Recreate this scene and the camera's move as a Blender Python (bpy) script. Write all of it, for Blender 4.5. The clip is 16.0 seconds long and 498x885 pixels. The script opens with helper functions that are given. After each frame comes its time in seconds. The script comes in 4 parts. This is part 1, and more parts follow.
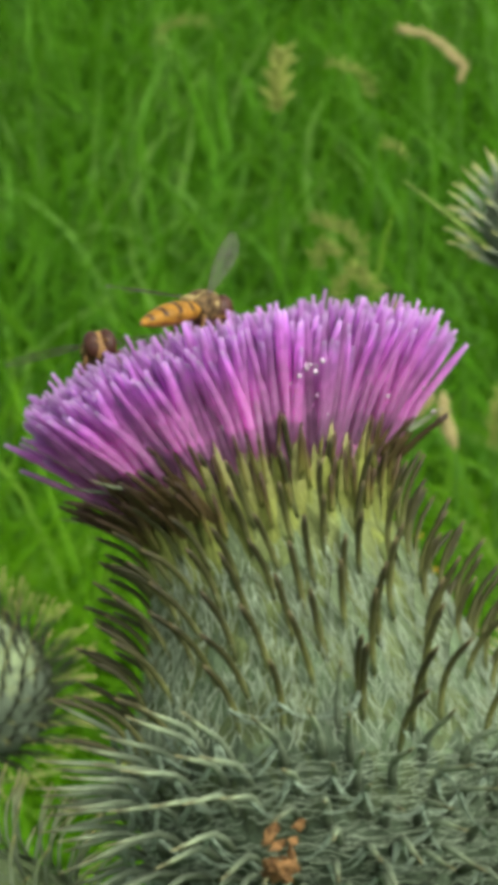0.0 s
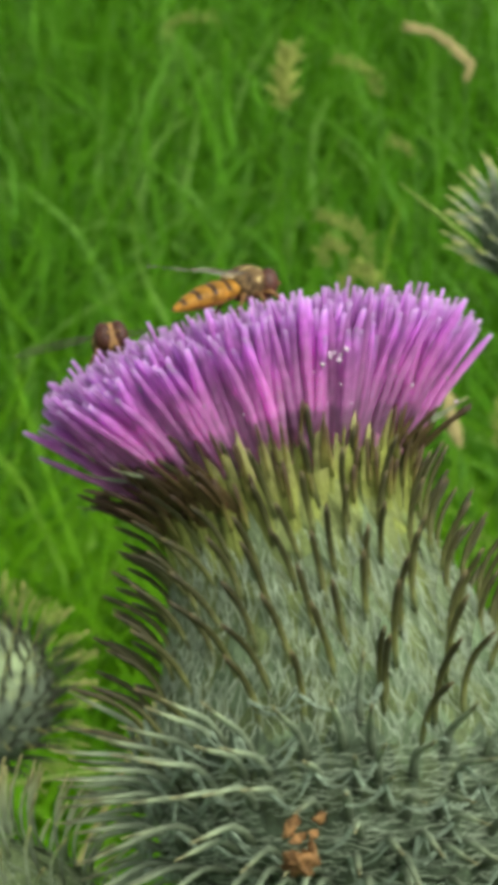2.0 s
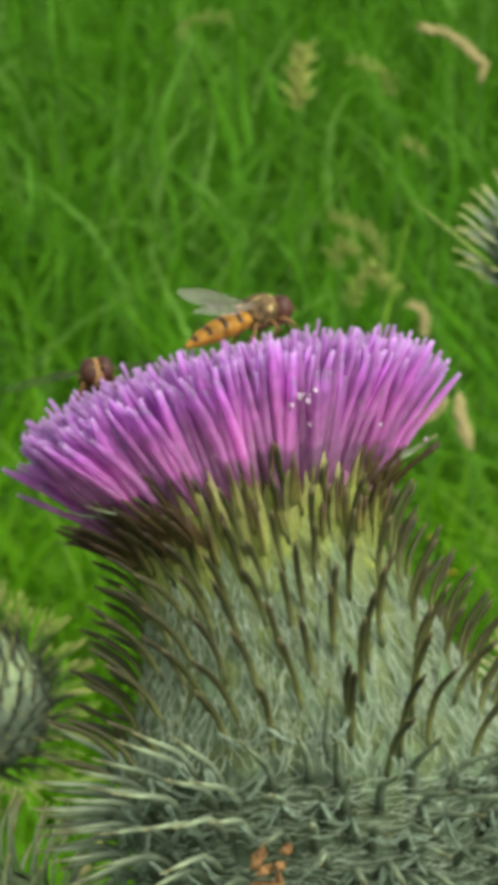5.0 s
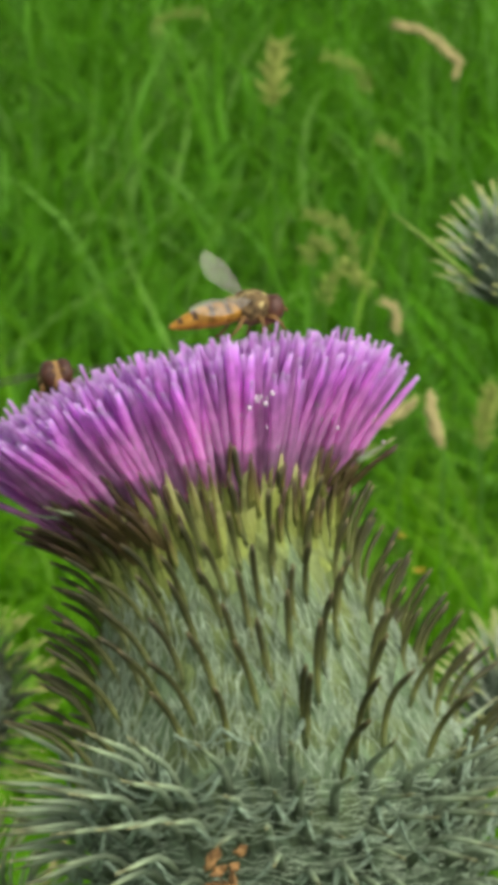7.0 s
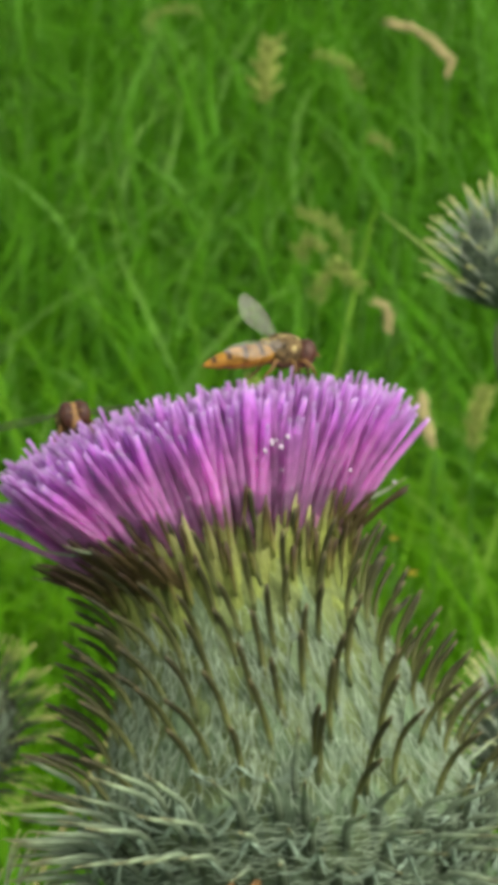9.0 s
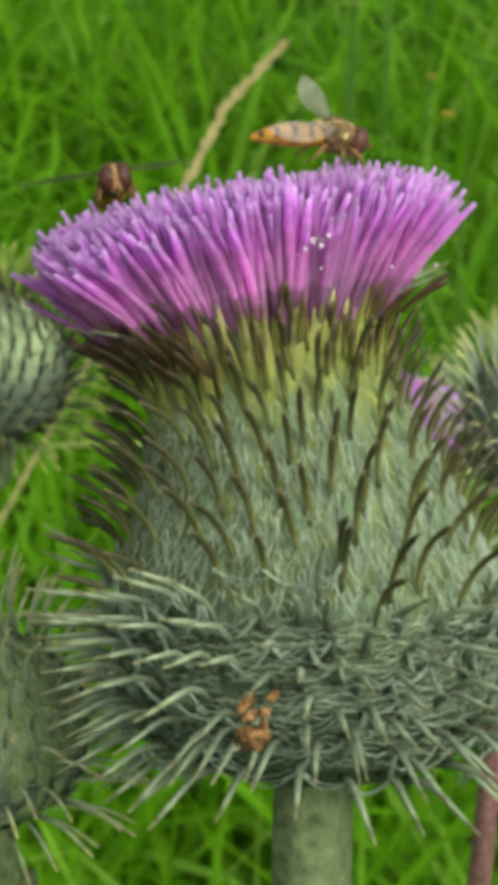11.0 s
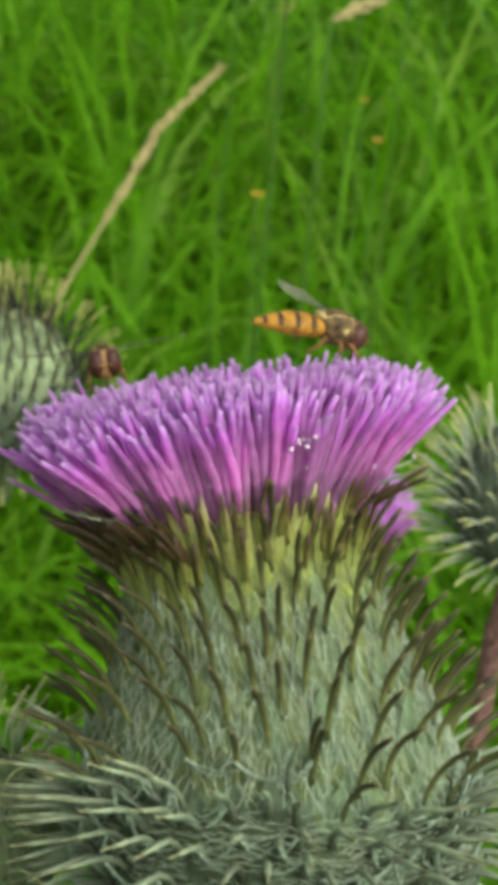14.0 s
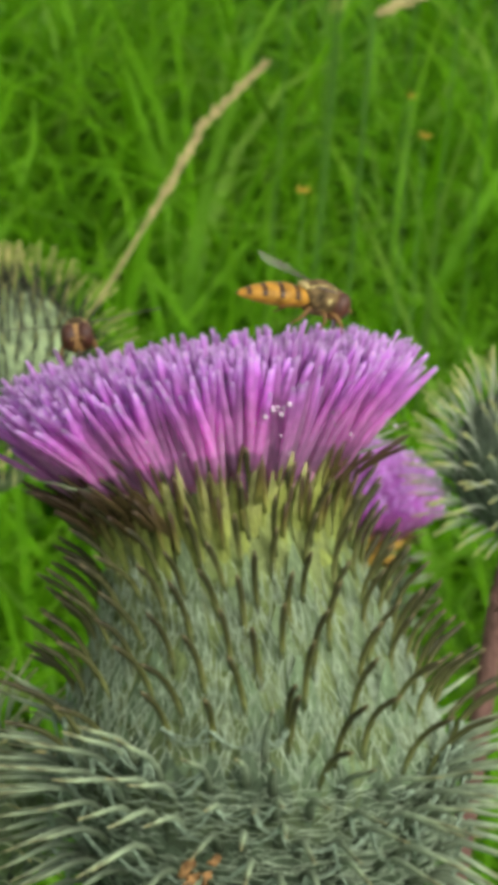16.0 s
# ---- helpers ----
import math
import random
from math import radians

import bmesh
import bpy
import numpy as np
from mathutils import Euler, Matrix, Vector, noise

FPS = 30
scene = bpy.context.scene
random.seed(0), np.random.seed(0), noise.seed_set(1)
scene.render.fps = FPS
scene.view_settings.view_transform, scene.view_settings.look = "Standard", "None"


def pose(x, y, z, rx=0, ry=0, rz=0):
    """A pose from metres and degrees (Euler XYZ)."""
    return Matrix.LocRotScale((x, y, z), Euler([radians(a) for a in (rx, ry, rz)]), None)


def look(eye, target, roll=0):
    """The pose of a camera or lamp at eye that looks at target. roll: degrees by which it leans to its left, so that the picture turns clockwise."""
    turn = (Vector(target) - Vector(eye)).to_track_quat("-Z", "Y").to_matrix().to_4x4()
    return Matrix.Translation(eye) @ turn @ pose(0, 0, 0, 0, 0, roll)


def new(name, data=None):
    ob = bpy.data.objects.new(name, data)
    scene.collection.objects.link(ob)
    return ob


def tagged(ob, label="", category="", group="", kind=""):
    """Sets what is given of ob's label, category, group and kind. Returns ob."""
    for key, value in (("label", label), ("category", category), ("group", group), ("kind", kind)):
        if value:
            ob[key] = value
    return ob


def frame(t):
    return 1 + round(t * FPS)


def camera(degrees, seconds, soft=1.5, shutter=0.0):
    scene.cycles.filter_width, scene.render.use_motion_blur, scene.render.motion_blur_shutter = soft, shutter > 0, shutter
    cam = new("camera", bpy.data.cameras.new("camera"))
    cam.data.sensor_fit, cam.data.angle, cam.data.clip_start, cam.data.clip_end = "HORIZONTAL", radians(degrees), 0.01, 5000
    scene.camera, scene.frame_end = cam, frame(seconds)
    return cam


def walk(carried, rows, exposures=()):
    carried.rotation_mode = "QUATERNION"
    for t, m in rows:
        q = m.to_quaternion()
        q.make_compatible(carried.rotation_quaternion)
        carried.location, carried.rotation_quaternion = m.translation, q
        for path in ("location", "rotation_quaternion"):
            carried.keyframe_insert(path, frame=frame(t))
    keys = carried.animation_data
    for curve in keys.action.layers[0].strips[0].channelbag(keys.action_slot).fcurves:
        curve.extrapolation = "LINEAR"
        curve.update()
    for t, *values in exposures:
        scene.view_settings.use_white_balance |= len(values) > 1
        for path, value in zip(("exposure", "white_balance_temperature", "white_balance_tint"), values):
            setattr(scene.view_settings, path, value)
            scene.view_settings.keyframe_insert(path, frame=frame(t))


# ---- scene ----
cam = camera(9.7, 16.0, soft=8.0)
cam.data.dof.use_dof, cam.data.dof.focus_distance, cam.data.dof.aperture_fstop = True, 0.245, 250.0
PATH = [
    (0, look((0.01501, -0.22597, 1.14537), (-0.00534, 0.00770, 1.05884), -2.39)),
    (0.5, look((0.00897, -0.22897, 1.14869), (-0.00736, 0.00470, 1.06134), -1.53)),
    (1, look((0.00994, -0.22950, 1.14885), (-0.00845, 0.00401, 1.06147), -1.62)),
    (1.5, look((0.01278, -0.22731, 1.14516), (-0.00762, 0.00664, 1.05942), -1.91)),
    (2, look((0.01317, -0.22413, 1.14387), (-0.00728, 0.00949, 1.05723), -1.95)),
    (2.5, look((0.01242, -0.22438, 1.14616), (-0.00791, 0.00862, 1.05786), -1.85)),
    (3, look((0.00813, -0.22671, 1.14857), (-0.01064, 0.00604, 1.05928), -1.32)),
    (3.5, look((0.01062, -0.22800, 1.15107), (-0.01130, 0.00425, 1.06120), -1.61)),
    (4, look((0.01170, -0.23185, 1.15077), (-0.00978, 0.00121, 1.06292), -1.70)),
    (4.5, look((0.01488, -0.23040, 1.15038), (-0.00756, 0.00269, 1.06281), -1.89)),
    (5, look((0.01752, -0.22773, 1.14903), (-0.00461, 0.00558, 1.06198), -2.05)),
    (7.5, look((0.01908, -0.22853, 1.15054), (-0.00063, 0.00471, 1.06275), -1.47)),
    (8, look((0.01923, -0.22924, 1.15243), (-0.00056, 0.00377, 1.06401), -1.69)),
    (8.5, look((0.01833, -0.23094, 1.15401), (-0.00069, 0.00216, 1.06567), -1.39)),
    (9, look((0.01699, -0.23172, 1.15570), (-0.00185, 0.00140, 1.06737), -1.03)),
    (9.5, look((0.01419, -0.23207, 1.15627), (-0.00411, 0.00121, 1.06825), -0.42)),
    (10, look((0.01414, -0.22039, 1.16887), (-0.00524, 0.00557, 1.06368), 0.06)),
    (10.2, look((0.01644, -0.21916, 1.17063), (-0.00443, 0.00137, 1.05474), -0.02)),
    (12.5, look((0.01026, -0.20614, 1.19557), (-0.00033, 0.00369, 1.06008), 4.63)),
    (13, look((0.01000, -0.20622, 1.19632), (-0.00104, 0.00445, 1.06217), 4.84)),
    (13.5, look((0.01047, -0.20877, 1.19581), (-0.00159, 0.00312, 1.06369), 4.76)),
    (14, look((0.00642, -0.20835, 1.19566), (-0.00379, 0.00348, 1.06328), 5.36)),
    (14.5, look((0.00672, -0.20800, 1.19554), (-0.00476, 0.00372, 1.06310), 5.14)),
    (15, look((0.00722, -0.20709, 1.19371), (-0.00513, 0.00497, 1.06187), 5.09)),
    (15.5, look((0.01057, -0.20780, 1.19282), (-0.00386, 0.00417, 1.06105), 4.84)),
    (16, look((0.01451, -0.20846, 1.19319), (-0.00179, 0.00299, 1.06081), 4.24)),
]
walk(cam, PATH)
scene.view_settings.exposure = 0.28

# ---- light: bright hazy sky, soft sun high on the right behind the viewer ----
SUN_EL, SUN_AZ = radians(48), radians(128)
world = bpy.data.worlds.new("sky")
scene.world = world
world.use_nodes = True
wn = world.node_tree.nodes
sky = wn.new("ShaderNodeTexSky")
sky.sky_type, sky.sun_disc = "NISHITA", False
sky.sun_elevation, sky.sun_rotation = SUN_EL, SUN_AZ
sky.dust_density, sky.ozone_density = 3.0, 1.0
haze = wn.new("ShaderNodeHueSaturation")
haze.inputs["Saturation"].default_value = 0.05
world.node_tree.links.new(sky.outputs[0], haze.inputs["Color"])
world.node_tree.links.new(haze.outputs[0], wn["Background"].inputs[0])
wn["Background"].inputs[1].default_value = 0.15
sun_data = bpy.data.lights.new("sun", "SUN")
sun_data.energy, sun_data.angle, sun_data.color = 1.75, radians(42), (1.0, 0.93, 0.80)
sun_ob = new("sun", sun_data)
sun_way = Vector((math.sin(SUN_AZ) * math.cos(SUN_EL), math.cos(SUN_AZ) * math.cos(SUN_EL), math.sin(SUN_EL)))
sun_ob.matrix_world = look(sun_way * 5, (0, 0, 0))


# ---- materials ----
def material(name, rough=0.6, spec=0.4):
    m = bpy.data.materials.new(name)
    m.use_nodes = True
    t = m.node_tree
    b = t.nodes["Principled BSDF"]
    b.inputs["Roughness"].default_value = rough
    b.inputs["Specular IOR Level"].default_value = spec
    return m, t, b


def node(t, kind, **vals):
    n = t.nodes.new(kind)
    for k, v in vals.items():
        n.inputs[k].default_value = v
    return n


def ramp(t, stops, fac):
    n = t.nodes.new("ShaderNodeValToRGB")
    el = n.color_ramp.elements
    while len(el) < len(stops):
        el.new(0.5)
    for e, (p, c) in zip(el, stops):
        e.position, e.color = p, (*c, 1)
    t.links.new(fac, n.inputs[0])
    return n.outputs[0]


def attribute(t, name):
    n = t.nodes.new("ShaderNodeAttribute")
    n.attribute_name = name
    return n.outputs["Fac"]


def noise_at(t, scale, detail=4.0, coord="Object"):
    c = t.nodes.new("ShaderNodeTexCoord")
    n = node(t, "ShaderNodeTexNoise", Scale=scale, Detail=detail)
    t.links.new(c.outputs[coord], n.inputs["Vector"])
    return n.outputs["Fac"]


def vary(t, colour, fac, low, high):
    """colour times a value that runs from low to high with fac."""
    r = node(t, "ShaderNodeMapRange")
    r.inputs["From Min"].default_value, r.inputs["From Max"].default_value = 0.3, 0.7
    r.inputs["To Min"].default_value, r.inputs["To Max"].default_value = low, high
    t.links.new(fac, r.inputs["Value"])
    m = t.nodes.new("ShaderNodeMix")
    m.data_type, m.blend_type = "RGBA", "MULTIPLY"
    m.inputs["Factor"].default_value = 1.0
    t.links.new(colour, m.inputs[6])
    t.links.new(r.outputs[0], m.inputs[7])
    return m.outputs[2]


def mixed(t, fac, a, b):
    m = t.nodes.new("ShaderNodeMix")
    m.data_type = "RGBA"
    t.links.new(fac, m.inputs["Factor"])
    for sock, v in ((m.inputs[6], a), (m.inputs[7], b)):
        if isinstance(v, tuple):
            sock.default_value = (*v, 1)
        else:
            t.links.new(v, sock)
    return m.outputs[2]


def rnd(t, piece=True):
    if piece:
        return t.nodes.new("ShaderNodeObjectInfo").outputs["Random"]
    return t.nodes.new("ShaderNodeNewGeometry").outputs["Random Per Island"]


def spread(t, fac, lo=0.3, hi=0.7):
    r = node(t, "ShaderNodeMapRange")
    r.inputs["To Min"].default_value, r.inputs["To Max"].default_value = lo, hi
    t.links.new(fac, r.inputs["Value"])
    return r.outputs[0]


def bump(t, b, height, strength, dist):
    n = node(t, "ShaderNodeBump", Strength=strength, Distance=dist)
    t.links.new(height, n.inputs["Height"])
    t.links.new(n.outputs[0], b.inputs["Normal"])


def along_material(name, stops, piece, rough=0.55, spec=0.35, sub=0.0, var=(0.75, 1.25), grain=900.0, translucent=0.0):
    """Colour that runs along the length of a plant part, with a tone of its own for each piece and a fine grain."""
    m, t, b = material(name, rough, spec)
    col = ramp(t, stops, attribute(t, "along"))
    col = vary(t, col, spread(t, rnd(t, piece)), *var)
    col = vary(t, col, noise_at(t, grain), 0.8, 1.2)
    t.links.new(col, b.inputs["Base Color"])
    if translucent:
        tr = t.nodes.new("ShaderNodeBsdfTranslucent")
        t.links.new(col, tr.inputs[0])
        mix = node(t, "ShaderNodeMixShader", Fac=translucent)
        t.links.new(b.outputs[0], mix.inputs[1])
        t.links.new(tr.outputs[0], mix.inputs[2])
        t.links.new(mix.outputs[0], t.nodes["Material Output"].inputs[0])
    return m


FLORET = [(0.0, (0.52, 0.42, 0.20)), (0.14, (0.68, 0.42, 0.40)), (0.24, (0.84, 0.48, 0.68)), (0.36, (0.91, 0.53, 0.84)), (0.75, (0.88, 0.41, 0.84)), (0.93, (0.76, 0.34, 0.80)), (0.975, (0.73, 0.40, 0.82)), (1.0, (0.82, 0.62, 0.90))]
SPINE_UP = [(0.0, (0.215, 0.230, 0.055)), (0.4, (0.130, 0.115, 0.024)), (0.65, (0.068, 0.048, 0.018)), (1.0, (0.10, 0.064, 0.038))]
SPINE_MID = [(0.0, (0.20, 0.24, 0.09)), (0.25, (0.115, 0.128, 0.035)), (0.55, (0.062, 0.067, 0.020)), (0.9, (0.040, 0.038, 0.014)), (1.0, (0.13, 0.11, 0.045))]
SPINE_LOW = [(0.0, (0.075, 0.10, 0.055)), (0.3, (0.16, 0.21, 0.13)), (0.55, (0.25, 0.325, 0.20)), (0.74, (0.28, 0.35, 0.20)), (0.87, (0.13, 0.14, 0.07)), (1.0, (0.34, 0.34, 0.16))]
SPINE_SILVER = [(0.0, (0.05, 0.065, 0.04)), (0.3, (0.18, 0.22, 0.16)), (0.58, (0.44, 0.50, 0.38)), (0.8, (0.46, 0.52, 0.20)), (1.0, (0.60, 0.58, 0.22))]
SPINE_PALE = [(0.0, (0.16, 0.21, 0.12)), (0.4, (0.36, 0.45, 0.27)), (0.7, (0.42, 0.49, 0.24)), (0.85, (0.30, 0.33, 0.13)), (1.0, (0.55, 0.53, 0.22))]
SPINE_BUD = [(0.0, (0.16, 0.20, 0.10)), (0.1, (0.04, 0.042, 0.028)), (0.60, (0.036, 0.038, 0.026)), (0.72, (0.26, 0.31, 0.08)), (1.0, (0.50, 0.46, 0.16))]
M_FLORET = {k: along_material("floret", FLORET, k, 0.6, 0.2, var=(0.82, 1.2), grain=700, translucent=0.62) for k in (True, False)}
M_UP = {k: along_material("bract_rib", SPINE_UP, k) for k in (True, False)}
M_DARK = {k: along_material("shaded_brown_spine", [(0.0, (0.09, 0.065, 0.02)), (1.0, (0.05, 0.03, 0.016))], k) for k in (True, False)}
M_MID = {k: along_material("bract_spine", SPINE_MID, k) for k in (True, False)}
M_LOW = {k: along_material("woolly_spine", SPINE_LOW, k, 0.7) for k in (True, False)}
M_PALE = {k: along_material("pale_bud_spine", SPINE_PALE, k, 0.7) for k in (True, False)}
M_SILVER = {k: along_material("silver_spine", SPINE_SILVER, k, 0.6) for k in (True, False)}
M_BUD = {k: along_material("bud_spine", SPINE_BUD, k) for k in (True, False)}


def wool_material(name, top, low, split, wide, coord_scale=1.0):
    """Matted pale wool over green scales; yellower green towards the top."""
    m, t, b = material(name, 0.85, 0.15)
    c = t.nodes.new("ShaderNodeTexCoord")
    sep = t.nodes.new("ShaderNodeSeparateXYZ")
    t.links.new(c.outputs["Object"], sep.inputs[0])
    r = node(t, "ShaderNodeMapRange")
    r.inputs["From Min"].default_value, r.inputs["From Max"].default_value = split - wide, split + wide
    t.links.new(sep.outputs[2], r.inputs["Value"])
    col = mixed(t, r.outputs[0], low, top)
    mapping = t.nodes.new("ShaderNodeMapping")
    mapping.inputs["Scale"].default_value = (1.0, 1.0, 0.28)
    t.links.new(c.outputs["Object"], mapping.inputs["Vector"])
    hair = node(t, "ShaderNodeTexNoise", Scale=2300.0 * coord_scale, Detail=4.0, Distortion=1.5)
    t.links.new(mapping.outputs[0], hair.inputs["Vector"])
    col = vary(t, col, hair.outputs["Fac"], 0.6, 1.5)
    col = vary(t, col, noise_at(t, 160.0 * coord_scale), 0.88, 1.1)
    t.links.new(col, b.inputs["Base Color"])
    bump(t, b, hair.outputs["Fac"], 0.35, 0.0002)
    return m


# the low wool colour is darkened for the shade between the lower scales
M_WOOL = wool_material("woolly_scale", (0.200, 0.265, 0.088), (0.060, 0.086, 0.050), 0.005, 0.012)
M_WOOL_BUD = wool_material("woolly_bud_scale", (0.30, 0.385, 0.19), (0.11, 0.145, 0.09), 0.003, 0.005)
PLATES = {
    # brown bract colour darkened for the shade under the florets
    "dark": wool_material("shaded_brown_scale", (0.105, 0.065, 0.028), (0.115, 0.095, 0.034), 0.003, 0.003),
    "rim": wool_material("cream_green_scale", (0.46, 0.44, 0.19), (0.30, 0.34, 0.09), 0.0035, 0.003),
    "up": wool_material("yellow_green_scale", (0.285, 0.33, 0.075), (0.25, 0.31, 0.078), 0.002, 0.003),
    "high": wool_material("green_woolly_scale", (0.225, 0.275, 0.088), (0.195, 0.25, 0.098), 0.002, 0.003),
    "fair": wool_material("fair_woolly_scale", (0.158, 0.220, 0.110), (0.146, 0.204, 0.106), 0.002, 0.003),
    "mid": wool_material("pale_woolly_scale", (0.146, 0.216, 0.114), (0.130, 0.190, 0.102), 0.002, 0.003),
    # grey-green wool, its colour also lowered for shade low on the head
    "low": wool_material("shaded_grey_woolly_scale", (0.096, 0.138, 0.080), (0.068, 0.098, 0.057), 0.002, 0.003),
    "silver": wool_material("grey_bud_scale", (0.130, 0.172, 0.112), (0.085, 0.115, 0.074), 0.002, 0.003),
    "pale": wool_material("light_bud_scale", (0.24, 0.33, 0.14), (0.16, 0.23, 0.10), 0.002, 0.003),
    "bud": wool_material("pale_bud_scale", (0.31, 0.41, 0.21), (0.19, 0.255, 0.14), 0.002, 0.003),
}


def plain(name, colour, rough=0.6, spec=0.4, scale=1500.0, low=0.75, high=1.25, relief=0.0):
    m, t, b = material(name, rough, spec)
    n = noise_at(t, scale)
    rgb = t.nodes.new("ShaderNodeRGB")
    rgb.outputs[0].default_value = (*colour, 1)
    col = vary(t, rgb.outputs[0], n, low, high)
    col = vary(t, col, noise_at(t, scale / 7), 0.85, 1.15)
    t.links.new(col, b.inputs["Base Color"])
    if relief:
        bump(t, b, n, 0.6, relief)
    return m


M_HAIR = plain("cobweb_hair", (0.42, 0.525, 0.365), 0.8, 0.1)
M_WEB = plain("woolly_web", (0.26, 0.345, 0.245), 0.85, 0.1, 2200, 0.6, 1.4)
M_STEM = plain("woolly_stem", (0.13, 0.18, 0.075), 0.8, 0.2, 700, 0.6, 1.4, 0.0006)
M_STEM_BROWN = plain("purple_brown_stem", (0.20, 0.11, 0.09), 0.75, 0.2, 700, 0.6, 1.4, 0.0006)
M_POLLEN = plain("pollen", (0.70, 0.58, 0.68), 0.8, 0.2)
M_SCRAP = plain("withered_orange", (0.24, 0.135, 0.05), 0.75, 0.2, 1400, 0.3, 1.5, 0.0003)
M_YELLOWED = plain("yellowed_scale", (0.48, 0.30, 0.06), 0.75, 0.2, 1500)


# ---- mesh helpers ----
def rings_mesh(rings, closed_end=True, start=0):
    """Vertices and faces of a tube through rings of equal length."""
    k = len(rings[0])
    verts = [tuple(p) for r in rings for p in r]
    faces = []
    for a in range(len(rings) - 1):
        for i in range(k):
            j = (i + 1) % k
            faces.append((start + a * k + i, start + a * k + j, start + (a + 1) * k + j, start + (a + 1) * k + i))
    if closed_end:
        faces.append(tuple(start + i for i in range(k))[::-1])
        faces.append(tuple(start + (len(rings) - 1) * k + i for i in range(k)))
    return verts, faces


def mesh_of(name, verts, faces, mats, slots=None, along=None, smooth=True):
    me = bpy.data.meshes.new(name)
    me.from_pydata([tuple(v) for v in verts], [], faces)
    for m in mats:
        me.materials.append(m)
    if slots is not None:
        me.polygons.foreach_set("material_index", np.array(slots, dtype=np.int32))
    if along is not None:
        me.attributes.new("along", "FLOAT", "POINT").data.foreach_set("value", np.array(along, dtype=np.float32))
    if smooth:
        me.polygons.foreach_set("use_smooth", np.ones(len(faces), dtype=bool))
    me.update()
    return me


def tube(points, radii, sides=6, flat=1.0, twist=0.0):
    """Rings round a line of points."""
    pts = [Vector(p) for p in points]
    out = []
    side = Vector((1, 0, 0))
    for i, p in enumerate(pts):
        d = (pts[min(i + 1, len(pts) - 1)] - pts[max(i - 1, 0)]).normalized()
        side = (side - d * side.dot(d))
        side = side.normalized() if side.length > 1e-6 else d.orthogonal().normalized()
        up = d.cross(side)
        out.append([p + radii[i] * (math.cos(a) * side + flat * math.sin(a) * up) for a in (twist + 2 * math.pi * k / sides for k in range(sides))])
    return out


def part_mesh(name, me, parent, m=None, label=""):
    ob = new(name, me)
    ob.parent = parent
    if m is not None:
        ob.matrix_basis = m
    if label:
        ob["label"] = label
    return ob


def part(name, bm, mat, parent, label="", m=None):
    me = bpy.data.meshes.new(name)
    bm.to_mesh(me)
    bm.free()
    me.materials.append(mat)
    me.polygons.foreach_set("use_smooth", np.ones(len(me.polygons), dtype=bool))
    return part_mesh(name, me, parent, m, label)


class Pile:
    """Many small pieces joined into one mesh."""

    def __init__(self):
        self.v, self.f, self.s, self.a = [], [], [], []

    def add(self, verts, faces, m, slots=None, along=None):
        n = len(self.v)
        self.v += [m @ Vector(v) for v in verts] if m is not None else list(verts)
        self.f += [tuple(i + n for i in f) for f in faces]
        self.s += slots or [0] * len(faces)
        self.a += along or [0.0] * len(verts)

    def mesh(self, name, mats):
        return mesh_of(name, self.v, self.f, mats, self.s, self.a)


def frame_of(place, z_dir, y_dir):
    z = Vector(z_dir).normalized()
    y = Vector(y_dir)
    y = (y - z * y.dot(z)).normalized()
    x = y.cross(z)
    return Matrix(((x.x, y.x, z.x, place[0]), (x.y, y.y, z.y, place[1]), (x.z, y.z, z.z, place[2]), (0, 0, 0, 1)))


# ---- thistle pieces ----
PLATE_ROWS = ((-0.2, 0.75), (0.05, 0.95), (0.3, 1.0), (0.55, 0.8), (0.8, 0.42))
PLATE_VERTS = 3 * len(PLATE_ROWS) + 1


def bract_piece(bend, plate_w, plate_l, spine_w, spine_l, foot=0.35, sag=0.0, curve=0.0):
    """A scale that hugs the head (slot 0) and a rib that runs up it and bends out as a spine (slot 1). z runs up the head, y outward; curve is the head's own bend along z."""
    v, f, s, a = [], [], [], []
    w, l = plate_w / 2, plate_l
    for q, wide in PLATE_ROWS:
        y = -curve * (q * l) ** 2 / 2
        v += [(-w * wide, y - 0.00002, q * l), (0, y + 0.00022, q * l), (w * wide, y - 0.00002, q * l)]
    v.append((0, -curve * l * l / 2 + 0.00005, l))
    for n in range(len(PLATE_ROWS) - 1):
        for k in range(2):
            f.append((3 * n + k, 3 * n + k + 1, 3 * n + k + 4, 3 * n + k + 3))
    f += [(12, 13, 15), (13, 14, 15)]
    s += [0] * len(f)
    a += [0.3] * len(v)
    pts, rad, al = [], [], []
    steps = 7
    y, z, lie = 0.00050 - curve * (foot * l) ** 2 / 2, foot * l, -math.atan(curve * foot * l)
    for i in range(steps):
        u = i / (steps - 1)
        pts.append((0, y, z))
        rad.append(spine_w * ((1.35 - 0.9 * u if u < 0.8 else (1 - u) * 2.4 + 0.15) if sag else (1.15 - 0.85 * u if foot < 0.2 else 0.6 if i == 0 else 0.92 + 0.08 * u if u < 0.9 else 0.42)))
        al.append(u)
        ang = lie * (1 - u) + radians(bend) * (min(1.0, 0.4 + 1.6 * u) if sag else min(1.0, 0.45 + 0.8 * u)) - radians(sag) * max(0.0, u - 0.4)
        y += math.sin(ang) * spine_l / (steps - 1)
        z += math.cos(ang) * spine_l / (steps - 1)
    rv, rf = rings_mesh(tube(pts, rad, 5, 0.85, math.pi / 4), True, len(v))
    f.append((7, PLATE_VERTS, PLATE_VERTS + 1))
    v += rv
    f += rf
    s += [1] * (len(rf) + 1)
    a += [x for x in al for _ in range(5)]
    return v, f, s, a


